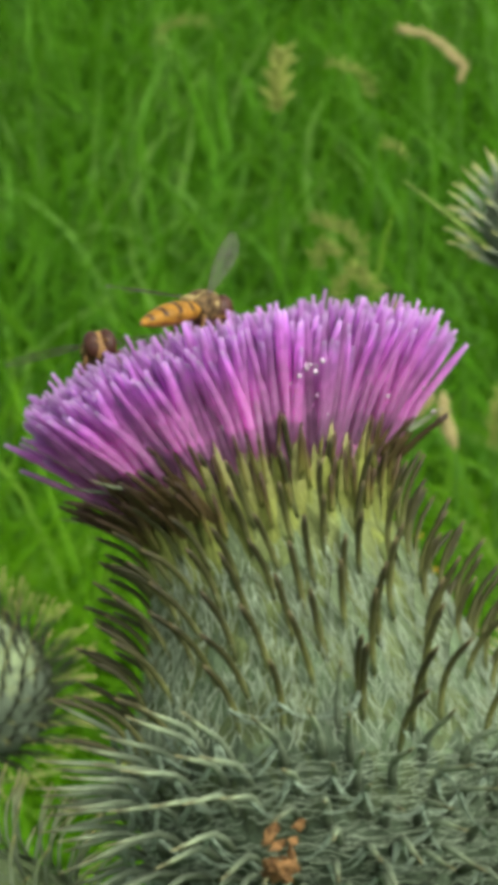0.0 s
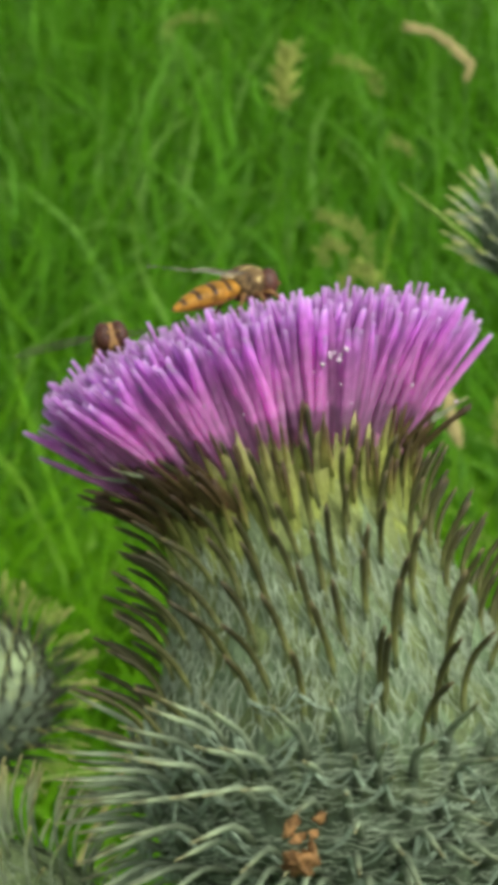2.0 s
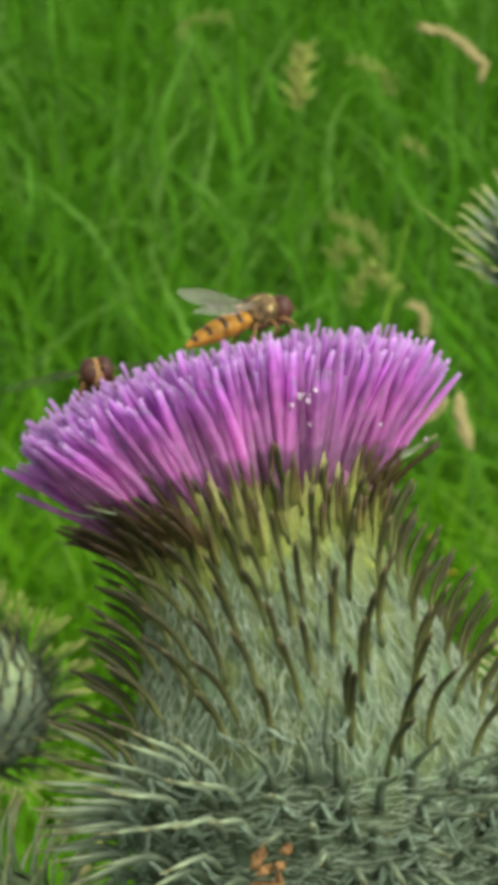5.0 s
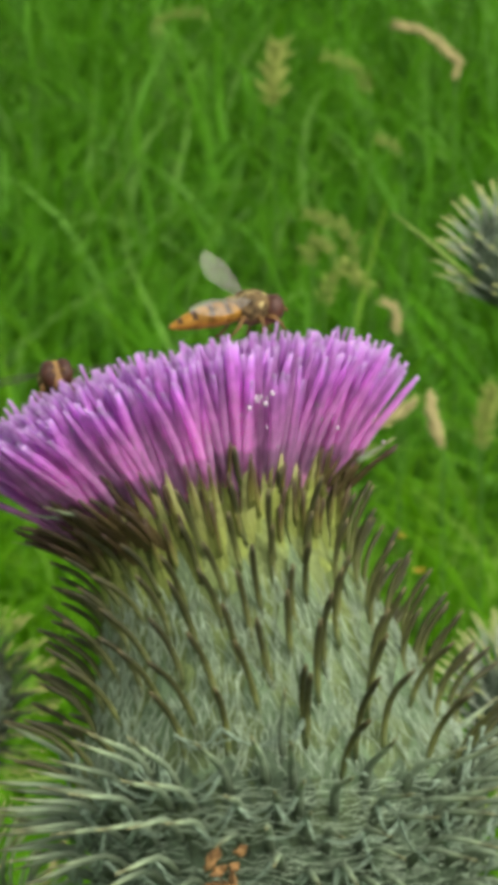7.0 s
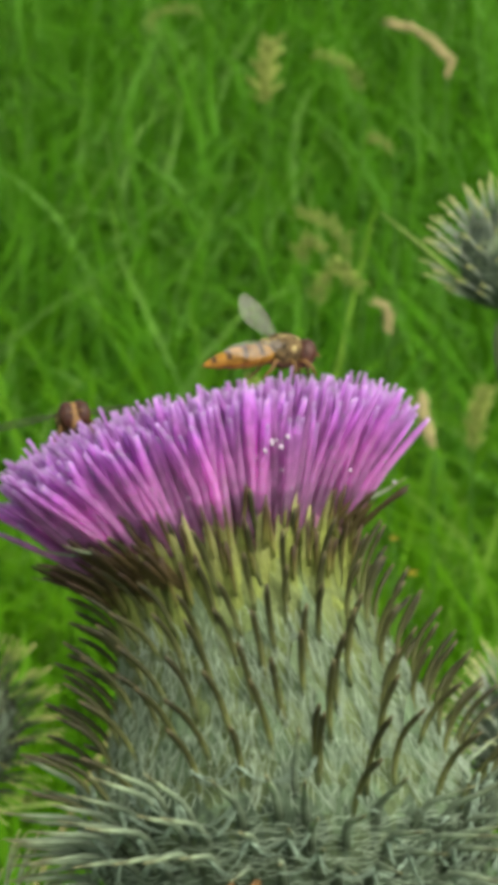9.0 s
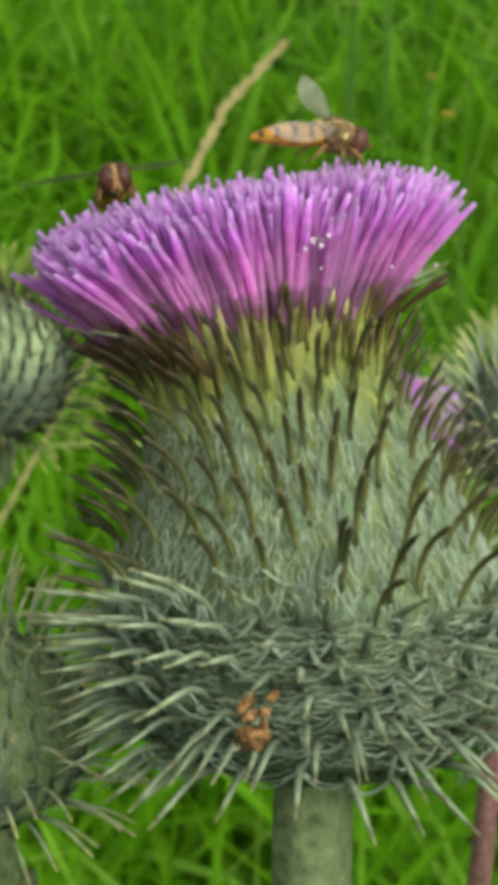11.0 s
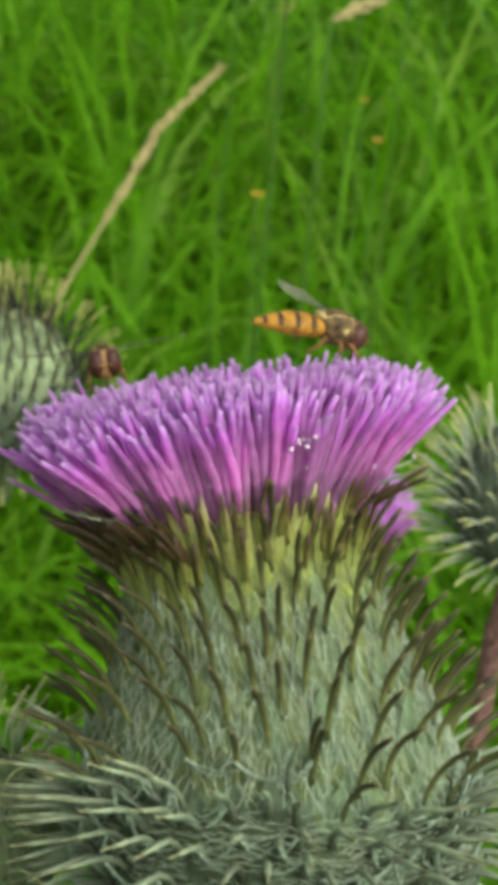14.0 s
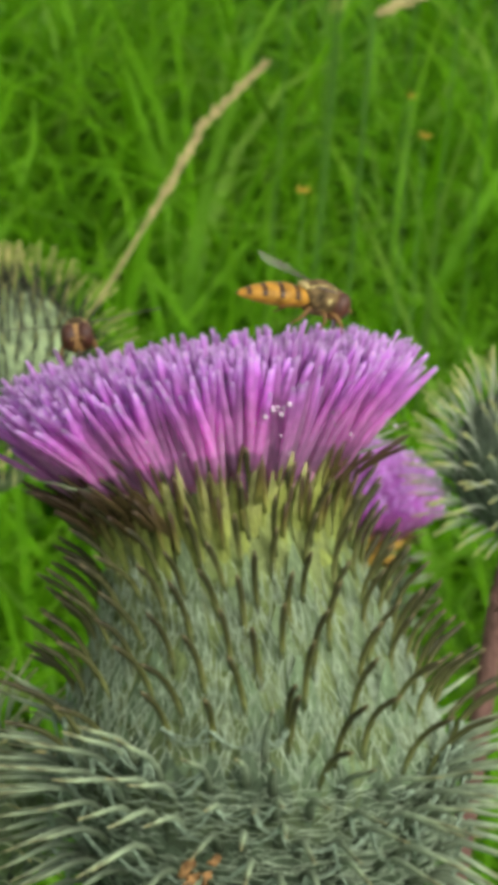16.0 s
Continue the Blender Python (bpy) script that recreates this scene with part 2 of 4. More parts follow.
def profile_at(profile, z):
    for (z0, r0), (z1, r1) in zip(profile, profile[1:]):
        if z <= z1:
            u = (z - z0) / (z1 - z0)
            u = u * u * (3 - 2 * u) * 0.4 + u * 0.6
            return r0 + (r1 - r0) * u
    return profile[-1][1]


def slope_at(profile, z, e=0.0004):
    lo, hi = max(profile[0][0], z - e), min(profile[-1][0], z + e)
    return (profile_at(profile, hi) - profile_at(profile, lo)) / (hi - lo)


def curve_at(profile, z):
    """How strongly the outline bends along the head at z, per metre, in steps of 15."""
    e = 0.0015
    lo, hi = max(profile[0][0] + e, min(profile[-1][0] - e, z)) - e, max(profile[0][0] + e, min(profile[-1][0] - e, z)) + e
    m = (lo + hi) / 2
    second = (profile_at(profile, hi) - 2 * profile_at(profile, m) + profile_at(profile, lo)) / e ** 2
    k = -second / (1 + slope_at(profile, m) ** 2) ** 1.5
    return round(max(-60.0, min(90.0, k)) / 15) * 15


def bent(z, k):
    """Sideways shift of a head's axis towards its top, k where the florets begin."""
    u = max(0.0, (z + 0.006) / 0.028)
    return -k * u * u


def lathe(profile, sides=40, rings=34, rough=0.0, k_bend=0.0):
    z0, z1 = profile[0][0], profile[-1][0]
    out = []
    for i in range(rings):
        z = z0 + (z1 - z0) * i / (rings - 1)
        r = profile_at(profile, z)
        out.append([(r * (1 + rough * noise.noise((math.cos(a) * 4, math.sin(a) * 4, z * 300))) * math.cos(a) + bent(z, k_bend), r * (1 + rough * noise.noise((math.cos(a) * 4, math.sin(a) * 4, z * 300))) * math.sin(a), z) for a in (2 * math.pi * k / sides for k in range(sides))])
    return rings_mesh(out)


def lerp_table(table, x):
    xs, ys = zip(*table)
    return float(np.interp(x, xs, ys))


_bract_cache = {}


def bract_mesh(key, mats_key, piece):
    ck = (key, mats_key, piece)
    if ck not in _bract_cache:
        data = bract_piece(*key)
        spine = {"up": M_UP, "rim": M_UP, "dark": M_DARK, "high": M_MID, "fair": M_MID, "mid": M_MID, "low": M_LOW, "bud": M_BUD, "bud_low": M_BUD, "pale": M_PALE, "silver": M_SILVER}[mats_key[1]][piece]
        wool = PLATES["silver" if mats_key[1] == "bud_low" else mats_key[1]]
        _bract_cache[ck] = (data, mesh_of("bract", data[0], data[1], [wool, spine], data[2], data[3]), [wool, spine])
    return _bract_cache[ck]


def put_bracts(involucre, profile, count, tilt, size, kinds, wool, rng, limit=300, z_from=None, z_to=None, front=(0, -1), k_bend=0.0, even=False, rows=()):
    """Bracts in a golden spiral, with even the same number to each height. tilt: angle of the spine from the axis by height; kinds: (lowest z, set of spine materials)."""
    z0, z1 = z_from if z_from is not None else profile[0][0], z_to if z_to is not None else profile[-1][0]
    zs = np.linspace(z0, z1, 200)
    area = np.cumsum([(1.0 if even else profile_at(profile, z)) * math.sqrt(1 + slope_at(profile, z) ** 2) for z in zs])
    area /= area[-1]
    made = []
    for n in range(count):
        z = float(np.interp((n + 0.5) / count, area, zs))
        th = n * 2.399963 + rng.uniform(-0.03, 0.03)
        made.append((z, th))
    for row, (z, many) in enumerate(rows):
        for n in range(many):
            th = (n + 0.5 * (row % 2)) * 2 * math.pi / many + rng.uniform(-0.06, 0.06)
            made.append((z + 0.0005 * math.sin(3 * th + row) + rng.uniform(-0.0007, 0.0007), th))
    order = sorted(made, key=lambda p: math.cos(p[1]) * -front[0] + math.sin(p[1]) * -front[1])
    piles = {}
    spines = []
    for k, (z, th) in enumerate(order):
        r, sl = profile_at(profile, z), slope_at(profile, z)
        out = Vector((math.cos(th), math.sin(th), 0))
        sl = max(-2.5, min(2.5, sl))
        tang = (Vector((0, 0, 1)) + out * sl).normalized()
        norm = (out - Vector((0, 0, 1)) * sl).normalized()
        zk = z + rng.uniform(-0.0018, 0.0018)
        kind = [m for lo, m in kinds if zk >= lo][0]
        bend = max(0, lerp_table(tilt, z) - math.degrees(math.atan(sl)) + rng.uniform(-4, 4))
        bend = round(bend / 6) * 6
        pw, pl, sw, sln = size(z)
        sln *= rng.choice((0.92, 1.0, 1.08))
        key = (bend, round(pw, 5), round(pl, 5), round(sw, 6), round(sln, 4), 0.1 if kind in ("bud", "bud_low") else 0.35, 14.0 if kind == "low" else 0.0, curve_at(profile, z))
        place = out * (r - 0.0002) + Vector((bent(z, k_bend), 0, z))
        lean = math.degrees(math.atan(2 * k_bend * max(0.0, (z + 0.006) / 0.028) / 0.028))
        m = Matrix.Translation(place) @ pose(0, 0, 0, 0, -lean, 0) @ frame_of((0, 0, 0), tang, norm) @ pose(0, 0, 0, rng.uniform(-3, 3), rng.uniform(-5, 5), rng.uniform(-6, 6))
        piece = k < limit
        data, me, mats = bract_mesh(key, (wool, kind), piece)
        spines.append((z, th % (2 * math.pi), [m @ Vector(data[0][PLATE_VERTS + 5 * q]) for q in (1, 2, 3)]))
        if piece:
            part_mesh("bract", me, involucre, m)
        else:
            pile = piles.setdefault(kind, (Pile(), mats))
            pile[0].add(data[0], data[1], m, list(data[2]), list(data[3]))
    for kind, (pile, mats) in piles.items():
        ob = part_mesh("far_bract", pile.mesh("far_bract", mats), involucre)
        ob["kind"] = "stuff"
    return spines


def put_swags(involucre, spines, z_top, rng, size=0.00006):
    """Matted wool that hangs in thin bundles from spine to spine round the lower head, most of it slanting down to the next row."""
    pile = Pile()
    low = [s for s in spines if s[0] < z_top]
    for z, th, pts in low:
        near = []
        for z2, th2, pts2 in low:
            d = (th2 - th + math.pi) % (2 * math.pi) - math.pi
            if 0.06 < abs(d) < 0.36 and -0.0026 < z2 - z < 0.0008:
                near.append((abs(d) + abs(z2 - z + 0.0007) * 120 + rng.uniform(0, 0.08), pts2))
        for _, pts2 in sorted(near, key=lambda q: q[0])[:2]:
            if rng.random() < 0.42:
                continue
            u, w = rng.uniform(0.3, 1.3), rng.uniform(0.0, 0.8)
            a = pts[0].lerp(pts[1], u)
            e = pts2[0].lerp(pts2[1], w)
            for strand in range(2):
                a2 = a + Vector((rng.gauss(0, 1), rng.gauss(0, 1), rng.gauss(0, 1))) * 0.00010
                e2 = e + Vector((rng.gauss(0, 1), rng.gauss(0, 1), rng.gauss(0, 1))) * 0.00018
                mid = (a2 + e2) / 2
                sag = Vector((mid.x, mid.y, 0)) * -rng.uniform(0.0, 0.02) + Vector((0, 0, -rng.uniform(0.0003, 0.0011)))
                line = [a2, a2 * 0.72 + e2 * 0.28 + sag * 0.8, mid + sag, a2 * 0.28 + e2 * 0.72 + sag * 0.8, e2]
                v, f = rings_mesh(tube(line, [size * q for q in (2.6, 1.2, 0.75, 0.8, 1.2)], 4, 0.6), False)
                pile.add(v, f, None)
    ob = part_mesh("wool_strand", pile.mesh("wool_strand", [M_WEB]), involucre, label="pale woolly strands between the spines")
    ob["kind"] = "stuff"


def put_hair(involucre, profile, count, rng, lift=(0.0002, 0.0013), size=0.000036, z_from=None, z_to=None, k_bend=0.0):
    """Cobweb threads that cross from spine to spine."""
    pile = Pile()
    z0 = z_from if z_from is not None else profile[0][0] + 0.001
    z1 = z_to if z_to is not None else profile[-1][0] - 0.001
    for _ in range(count):
        z, th = rng.uniform(z0, z1), rng.uniform(0, 2 * math.pi)
        dz, dth = rng.uniform(0.0012, 0.0036), rng.choice((-1, 1)) * rng.uniform(0.01, 0.10)
        if z < 0.0:
            dz, dth = rng.uniform(-0.0007, 0.0007), rng.uniform(0.06, 0.22)
        top, base = rng.uniform(*lift) * 0.5, rng.uniform(0.0003, 0.0006)
        pts = []
        for i in range(5):
            u = i / 4
            zz = min(max(z + dz * u, profile[0][0]), profile[-1][0])
            r = profile_at(profile, zz) + base + top * abs(u - 0.5) * 2
            a = th + dth * u
            pts.append((r * math.cos(a) + bent(zz, k_bend), r * math.sin(a), zz + rng.uniform(-0.0002, 0.0002)))
        v, f = rings_mesh(tube(pts, [size * s for s in (0.7, 1, 1.1, 1, 0.6)], 3), False)
        pile.add(v, f, None)
    ob = part_mesh("cobweb", pile.mesh("cobweb", [M_HAIR]), involucre, label="pale cobweb of woolly hairs")
    ob["kind"] = "stuff"


def floret_piece(length, curl, lobes=3, width=1.0, seed=0, split=0.62):
    """A slender tube that opens into narrow lobes, with a thread-like style. z runs up, the curl bends towards +y."""
    rng = random.Random(seed)
    v, f, a = [], [], []
    pts, rad, al = [], [], []
    for i in range(4):
        u = i / 3 * split
        pts.append((0, curl * (u ** 2) * length, u * length))
        rad.append((0.00022, 0.00028, 0.00032, 0.00034)[i] * width)
        al.append(u)
    rv, rf = rings_mesh(tube(pts, rad, 5), False)
    v += rv
    f += rf
    a += [x for x in al for _ in range(5)]
    end = Vector(pts[-1])
    way = Vector((0, 2 * curl * split, 1)).normalized()
    for k in range(lobes):
        ang = 2 * math.pi * k / lobes + rng.uniform(-0.4, 0.4)
        off = Vector((math.cos(ang), math.sin(ang), 0))
        ln = length * (1 - split) * rng.uniform(0.78, 1.06)
        stray = Vector((rng.uniform(-1, 1), rng.uniform(-1, 1), 0))
        bow = Vector((0, curl * length * (1 - split) * 0.35, 0))
        q = [end + off * 0.00012 * width + way * (-0.0008), end + way * ln * 0.45 + off * (0.00042 * width) + bow * 0.35, end + way * ln * 0.8 + off * (0.00070 * width) + stray * 0.0003 + bow * 0.8, end + way * ln + off * 0.0009 * width + stray * 0.0005 + bow]
        rv, rf = rings_mesh(tube(q, [0.00024 * width, 0.00031 * width, 0.00028 * width, 0.00015 * width], 4, 0.7), True, len(v))
        f.append((15 + k, len(v), len(v) + 1))
        v += rv
        f += rf
        a += [x for x in (split, split + (1 - split) * 0.5, split + (1 - split) * 0.85, 1.0) for _ in range(4)]
    q = [end, end + way * length * (1 - split) * 0.8, end + way * length * (1.03 - split) + Vector((rng.uniform(-1, 1), rng.uniform(-1, 1), 0)) * 0.0004]
    rv, rf = rings_mesh(tube(q, [0.00016, 0.00015, 0.00012], 3), True, len(v))
    f.append((19, len(v), len(v) + 1))
    v += rv
    f += rf
    a += [x for x in (split, 0.9, 1.0) for _ in range(3)]
    return v, f, a


FLORETS = [floret_piece(0.0165, c, 3 if n % 2 else 4, 1.0 + 0.15 * (n % 3 - 1), n, (0.22, 0.34, 0.28, 0.40, 0.25, 0.31)[n]) for n, c in enumerate((0.0, 0.05, 0.1, -0.05, 0.12, 0.15))]
FLORET_MESH = [mesh_of("floret", v, f, [M_FLORET[True]], None, a) for v, f, a in FLORETS]


def put_florets(disc, count, r_disc, z_disc, tip, rng, limit=300, scale=1.0, shift=0.0):
    """Florets on the disc. tip(s, th): radius and height of the tip for the place s (0 middle, 1 edge) and the bearing th."""
    spots = []
    for n in range(count):
        s = math.sqrt((n + 0.5) / count)
        spots.append((s, n * 2.399963 + rng.uniform(-0.1, 0.1)))
    order = sorted(spots, key=lambda p: p[0] * math.sin(p[1]) - 0.6 * p[0])
    pile = Pile()
    for k, (s, th) in enumerate(order):
        out = Vector((math.cos(th), math.sin(th), 0))
        base = out * r_disc * s + Vector((shift, 0, z_disc - 0.001 * s))
        xt, yt, zt = tip(s, th)
        head = Vector((xt * rng.uniform(0.93, 1.02), yt * rng.uniform(0.94, 1.02), zt + rng.gauss(0, 0.00048)))
        head += Vector((rng.gauss(0, 0.0003), rng.gauss(0, 0.0003), 0))
        way = head - base
        i = rng.randrange(len(FLORETS))
        m = frame_of(base, way, out if rng.random() < 0.8 else -out) @ pose(0, 0, 0, 0, 0, rng.uniform(-60, 60)) @ Matrix.Diagonal((scale, scale, way.length / 0.0165, 1))
        if k < limit:
            part_mesh("floret", FLORET_MESH[i], disc, m)
        else:
            v, f, a = FLORETS[i]
            pile.add(v, f, m, None, list(a))
    if pile.v:
        ob = part_mesh("far_floret", pile.mesh("far_floret", [M_FLORET[False]]), disc)
        ob["kind"] = "stuff"


def stem_part(thing, points, r0, r1, mat, name="stem", sides=14):
    """A ribbed stem along the given points (in the thing's space), from its top to the ground."""
    pts = [Vector(p) for p in points]
    fine = []
    for i in range(len(pts) - 1):
        p0, p1, p2, p3 = pts[max(i - 1, 0)], pts[i], pts[i + 1], pts[min(i + 2, len(pts) - 1)]
        for k in range(6):
            u = k / 6
            fine.append(0.5 * ((2 * p1) + (-p0 + p2) * u + (2 * p0 - 5 * p1 + 4 * p2 - p3) * u * u + (-p0 + 3 * p1 - 3 * p2 + p3) * u ** 3))
    fine.append(pts[-1])
    reach = np.cumsum([0.0] + [(q - p).length for p, q in zip(fine, fine[1:])])
    rings = tube(fine, [float(r0 + (r1 - r0) * d / reach[-1]) for d in reach], sides)
    for r, c in zip(rings, fine):
        for k in range(0, sides, 2):
            r[k] = c + (r[k] - c) * 1.22
    v, f = rings_mesh(rings)
    return part_mesh(name, mesh_of(name, v, f, [mat]), thing)


# ---- ground and meadow ----
def grass_material(name, tones):
    m, t, b = material(name, 0.7, 0.12)
    isl = rnd(t, False)
    col = ramp(t, tones, isl)
    al = attribute(t, "along")
    tipc = ramp(t, [(0.0, (0.75, 0.8, 0.6)), (0.6, (1.0, 1.0, 1.0)), (0.93, (1.1, 1.05, 0.8)), (1.0, (1.5, 1.2, 0.7))], al)
    mul = t.nodes.new("ShaderNodeMix")
    mul.data_type, mul.blend_type = "RGBA", "MULTIPLY"
    mul.inputs["Factor"].default_value = 1.0
    t.links.new(col, mul.inputs[6])
    t.links.new(tipc, mul.inputs[7])
    col = vary(t, mul.outputs[2], noise_at(t, 60.0), 0.8, 1.2)
    col = vary(t, col, noise_at(t, 9.0, 2.0), 0.78, 1.28)
    t.links.new(col, b.inputs["Base Color"])
    tr = t.nodes.new("ShaderNodeBsdfTranslucent")
    t.links.new(col, tr.inputs[0])
    mix = node(t, "ShaderNodeMixShader", Fac=0.45)
    t.links.new(b.outputs[0], mix.inputs[1])
    t.links.new(tr.outputs[0], mix.inputs[2])
    t.links.new(mix.outputs[0], t.nodes["Material Output"].inputs[0])
    return m


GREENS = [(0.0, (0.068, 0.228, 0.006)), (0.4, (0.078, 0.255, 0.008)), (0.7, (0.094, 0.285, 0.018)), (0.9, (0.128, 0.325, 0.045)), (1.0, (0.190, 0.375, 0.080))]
# near strips: same greens painted brighter as if better lit, with less blue
GREENS_NEAR_LIT = [(0.0, (0.092, 0.272, 0.003)), (0.4, (0.105, 0.305, 0.004)), (0.7, (0.120, 0.335, 0.010)), (0.9, (0.160, 0.375, 0.030)), (1.0, (0.220, 0.420, 0.060))]
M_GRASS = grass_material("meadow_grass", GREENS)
M_GRASS_NEAR = grass_material("grass_lit_tone", GREENS_NEAR_LIT)
M_STRAW = plain("dry_straw", (0.418, 0.365, 0.157), 0.75, 0.2, 900, 0.7, 1.25)
M_STRAW_GREEN = plain("ripening_panicle", (0.30, 0.36, 0.08), 0.75, 0.2, 900, 0.7, 1.25)
M_STALK_GRASS = plain("grass_stalk", (0.070, 0.183, 0.017), 0.6, 0.3, 900)
M_PETAL = plain("yellow_petal", (0.58, 0.38, 0.04), 0.6, 0.3, 900)
M_STALK_GREEN = plain("green_stalk", (0.261, 0.400, 0.078), 0.6, 0.3, 900)

gm, gt, gb = material("meadow_soil", 0.95, 0.1)
g_col = ramp(gt, [(0.3, (0.022, 0.060, 0.006)), (0.5, (0.034, 0.095, 0.010)), (0.7, (0.055, 0.125, 0.018))], noise_at(gt, 3.0, 8.0))
g_col = vary(gt, g_col, noise_at(gt, 60.0, 6.0), 0.6, 1.4)
gt.links.new(g_col, gb.inputs["Base Color"])
bump(gt, gb, noise_at(gt, 25.0, 6.0), 0.8, 0.03)
ground_v, ground_f = [], []
edges = [-600, -200, -60, -20, -8, -4, -2, -1, 0, 1, 2, 3, 4, 8, 20, 60, 200, 600]
for yy in edges:
    for xx in edges:
        ground_v.append((xx, yy, 0.02 * noise.noise((xx * 0.7, yy * 0.7, 0))))
gn = len(edges)
for j in range(gn - 1):
    for i in range(gn - 1):
        ground_f.append((j * gn + i, j * gn + i + 1, (j + 1) * gn + i + 1, (j + 1) * gn + i))
tagged(new("ground", mesh_of("ground", ground_v, ground_f, [gm])), "dark meadow soil under tall grass", "ground", kind="structure")


def grass(name, count, place, height, width, droop, seed, label, segs=7, wild=0.3, power=2.2, swirl=0.8, mat=None):
    """Arching blades, each a folded ribbon. place(rng, n) gives x and y of the roots."""
    rng = np.random.default_rng(seed)
    x, y = place(rng, count)
    h = rng.uniform(*height, count)
    w = rng.uniform(*width, count)
    az = rng.uniform(0, 2 * np.pi, count)
    bend = rng.gamma(4.5, droop / 4.5, count)
    lean = rng.normal(0, wild, count)
    turn = rng.normal(0, 0.7, count)
    u = np.linspace(0, 1, segs)
    ang = lean[:, None] + bend[:, None] * (u[None] ** power)
    ang = np.minimum(ang, 3.3)
    step = h[:, None] / (segs - 1)
    dr, dz = np.sin(ang) * step, np.cos(ang) * step
    way = az[:, None] + rng.normal(0, swirl, count)[:, None] * u[None] ** 2
    zero = np.zeros((count, 1))
    px = x[:, None] + np.concatenate([zero, np.cumsum((dr * np.cos(way))[:, :-1], 1)], 1)
    py = y[:, None] + np.concatenate([zero, np.cumsum((dr * np.sin(way))[:, :-1], 1)], 1)
    zz = np.concatenate([np.zeros((count, 1)), np.cumsum(dz[:, :-1], 1)], 1)
    side = way + np.pi / 2 + turn[:, None] * u[None]
    wid = w[:, None] * np.clip(np.minimum(0.55 + 1.2 * u[None], (1.0 - u[None]) * 2.2 + 0.03), 0, 1)
    zz = np.maximum(zz, 0.01)
    sx, sy = np.cos(side) * wid / 2, np.sin(side) * wid / 2
    fold = 0.25 * wid
    v = np.stack([np.stack([px - sx, py - sy, zz + fold], -1), np.stack([px, py, zz], -1), np.stack([px + sx, py + sy, zz + fold], -1)], 2).reshape(-1, 3)
    al = np.repeat(np.tile(u, count), 3)
    base = (np.arange(count)[:, None] * segs + np.arange(segs - 1)[None]).ravel() * 3
    f = np.concatenate([np.stack([base, base + 1, base + 4, base + 3], -1), np.stack([base + 1, base + 2, base + 5, base + 4], -1)])
    me = bpy.data.meshes.new(name)
    me.vertices.add(len(v))
    me.vertices.foreach_set("co", v.astype(np.float32).ravel())
    me.loops.add(f.size)
    me.loops.foreach_set("vertex_index", f.astype(np.int32).ravel())
    me.polygons.add(len(f))
    me.polygons.foreach_set("loop_start", np.arange(0, f.size, 4, dtype=np.int32))
    me.polygons.foreach_set("use_smooth", np.ones(len(f), dtype=bool))
    me.update(calc_edges=True)
    me.attributes.new("along", "FLOAT", "POINT").data.foreach_set("value", al.astype(np.float32))
    me.materials.append(mat or M_GRASS)
    return tagged(new(name, me), label, "grass", kind="stuff")


def strip(y0, y1, half):
    """Roots in tufts over a strip behind the thistles."""
    def place(rng, n):
        tufts = max(1, n // 9)
        ty = rng.uniform(y0, y1, tufts)
        tx = rng.uniform(-1, 1, tufts) * (half + 0.06 * ty) - 0.11 * ty
        k = rng.integers(0, tufts, n)
        return tx[k] + rng.normal(0, 0.018, n), ty[k] + rng.normal(0, 0.018, n)
    return place


def around(r0, r1):
    def place(rng, n):
        r, a = np.sqrt(rng.uniform(r0 ** 2, r1 ** 2, n)), rng.uniform(0, 2 * np.pi, n)
        x, y = r * np.cos(a), r * np.sin(a) + 0.5
        swath = (np.abs(x + 0.11 * y) < 0.36 + 0.06 * np.abs(y)) & (y > 0.0) & (y < 3.7)
        return np.where(swath, x + np.where(x + 0.11 * y > 0, 0.75, -0.75), x), y
    return place


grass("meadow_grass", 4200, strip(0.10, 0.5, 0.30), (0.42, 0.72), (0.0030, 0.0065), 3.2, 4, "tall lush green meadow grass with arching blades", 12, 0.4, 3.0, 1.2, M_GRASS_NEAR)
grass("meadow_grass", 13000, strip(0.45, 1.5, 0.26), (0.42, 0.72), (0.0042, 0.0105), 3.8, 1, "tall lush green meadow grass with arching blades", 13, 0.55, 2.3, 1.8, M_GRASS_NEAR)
grass("meadow_grass", 24000, strip(1.4, 3.6, 0.26), (0.32, 0.60), (0.0050, 0.0130), 3.6, 2, "tall lush green meadow grass with arching blades", 12, 0.85, 1.6, 2.0)
grass("meadow_grass", 34000, around(0.45, 5.2), (0.40, 0.75), (0.007, 0.015), 1.8, 3, "tall lush green meadow grass with arching blades", 5, 0.5, 1.5)


# ---- the flowering thistle ----
HEAD = pose(0.00187, -0.00771, 1.03628, -28.5, -6.8, 13.0)
MAIN = [(-0.0155, 0.0035), (-0.0148, 0.0080), (-0.0120, 0.0128), (-0.0070, 0.0156), (0.0, 0.0162), (0.0040, 0.0149), (0.0080, 0.0134), (0.0120, 0.0119), (0.0160, 0.0106), (0.0200, 0.0097), (0.0235, 0.0096), (0.0250, 0.0100)]
BEND = 0.0013
# the involucre stands more upright than the flower on it, and its neck bends over
BODY = HEAD @ pose(0, 0, -0.002) @ pose(0, 0, 0, 0, 9, 0) @ pose(0, 0, 0.002)
BODY_BEND = 0.0050
TILT_MAIN = [(-0.0155, 140), (-0.010, 118), (-0.006, 97), (-0.002, 76), (0.001, 63), (0.004, 55), (0.008, 51), (0.014, 47), (0.019, 42), (0.025, 32)]
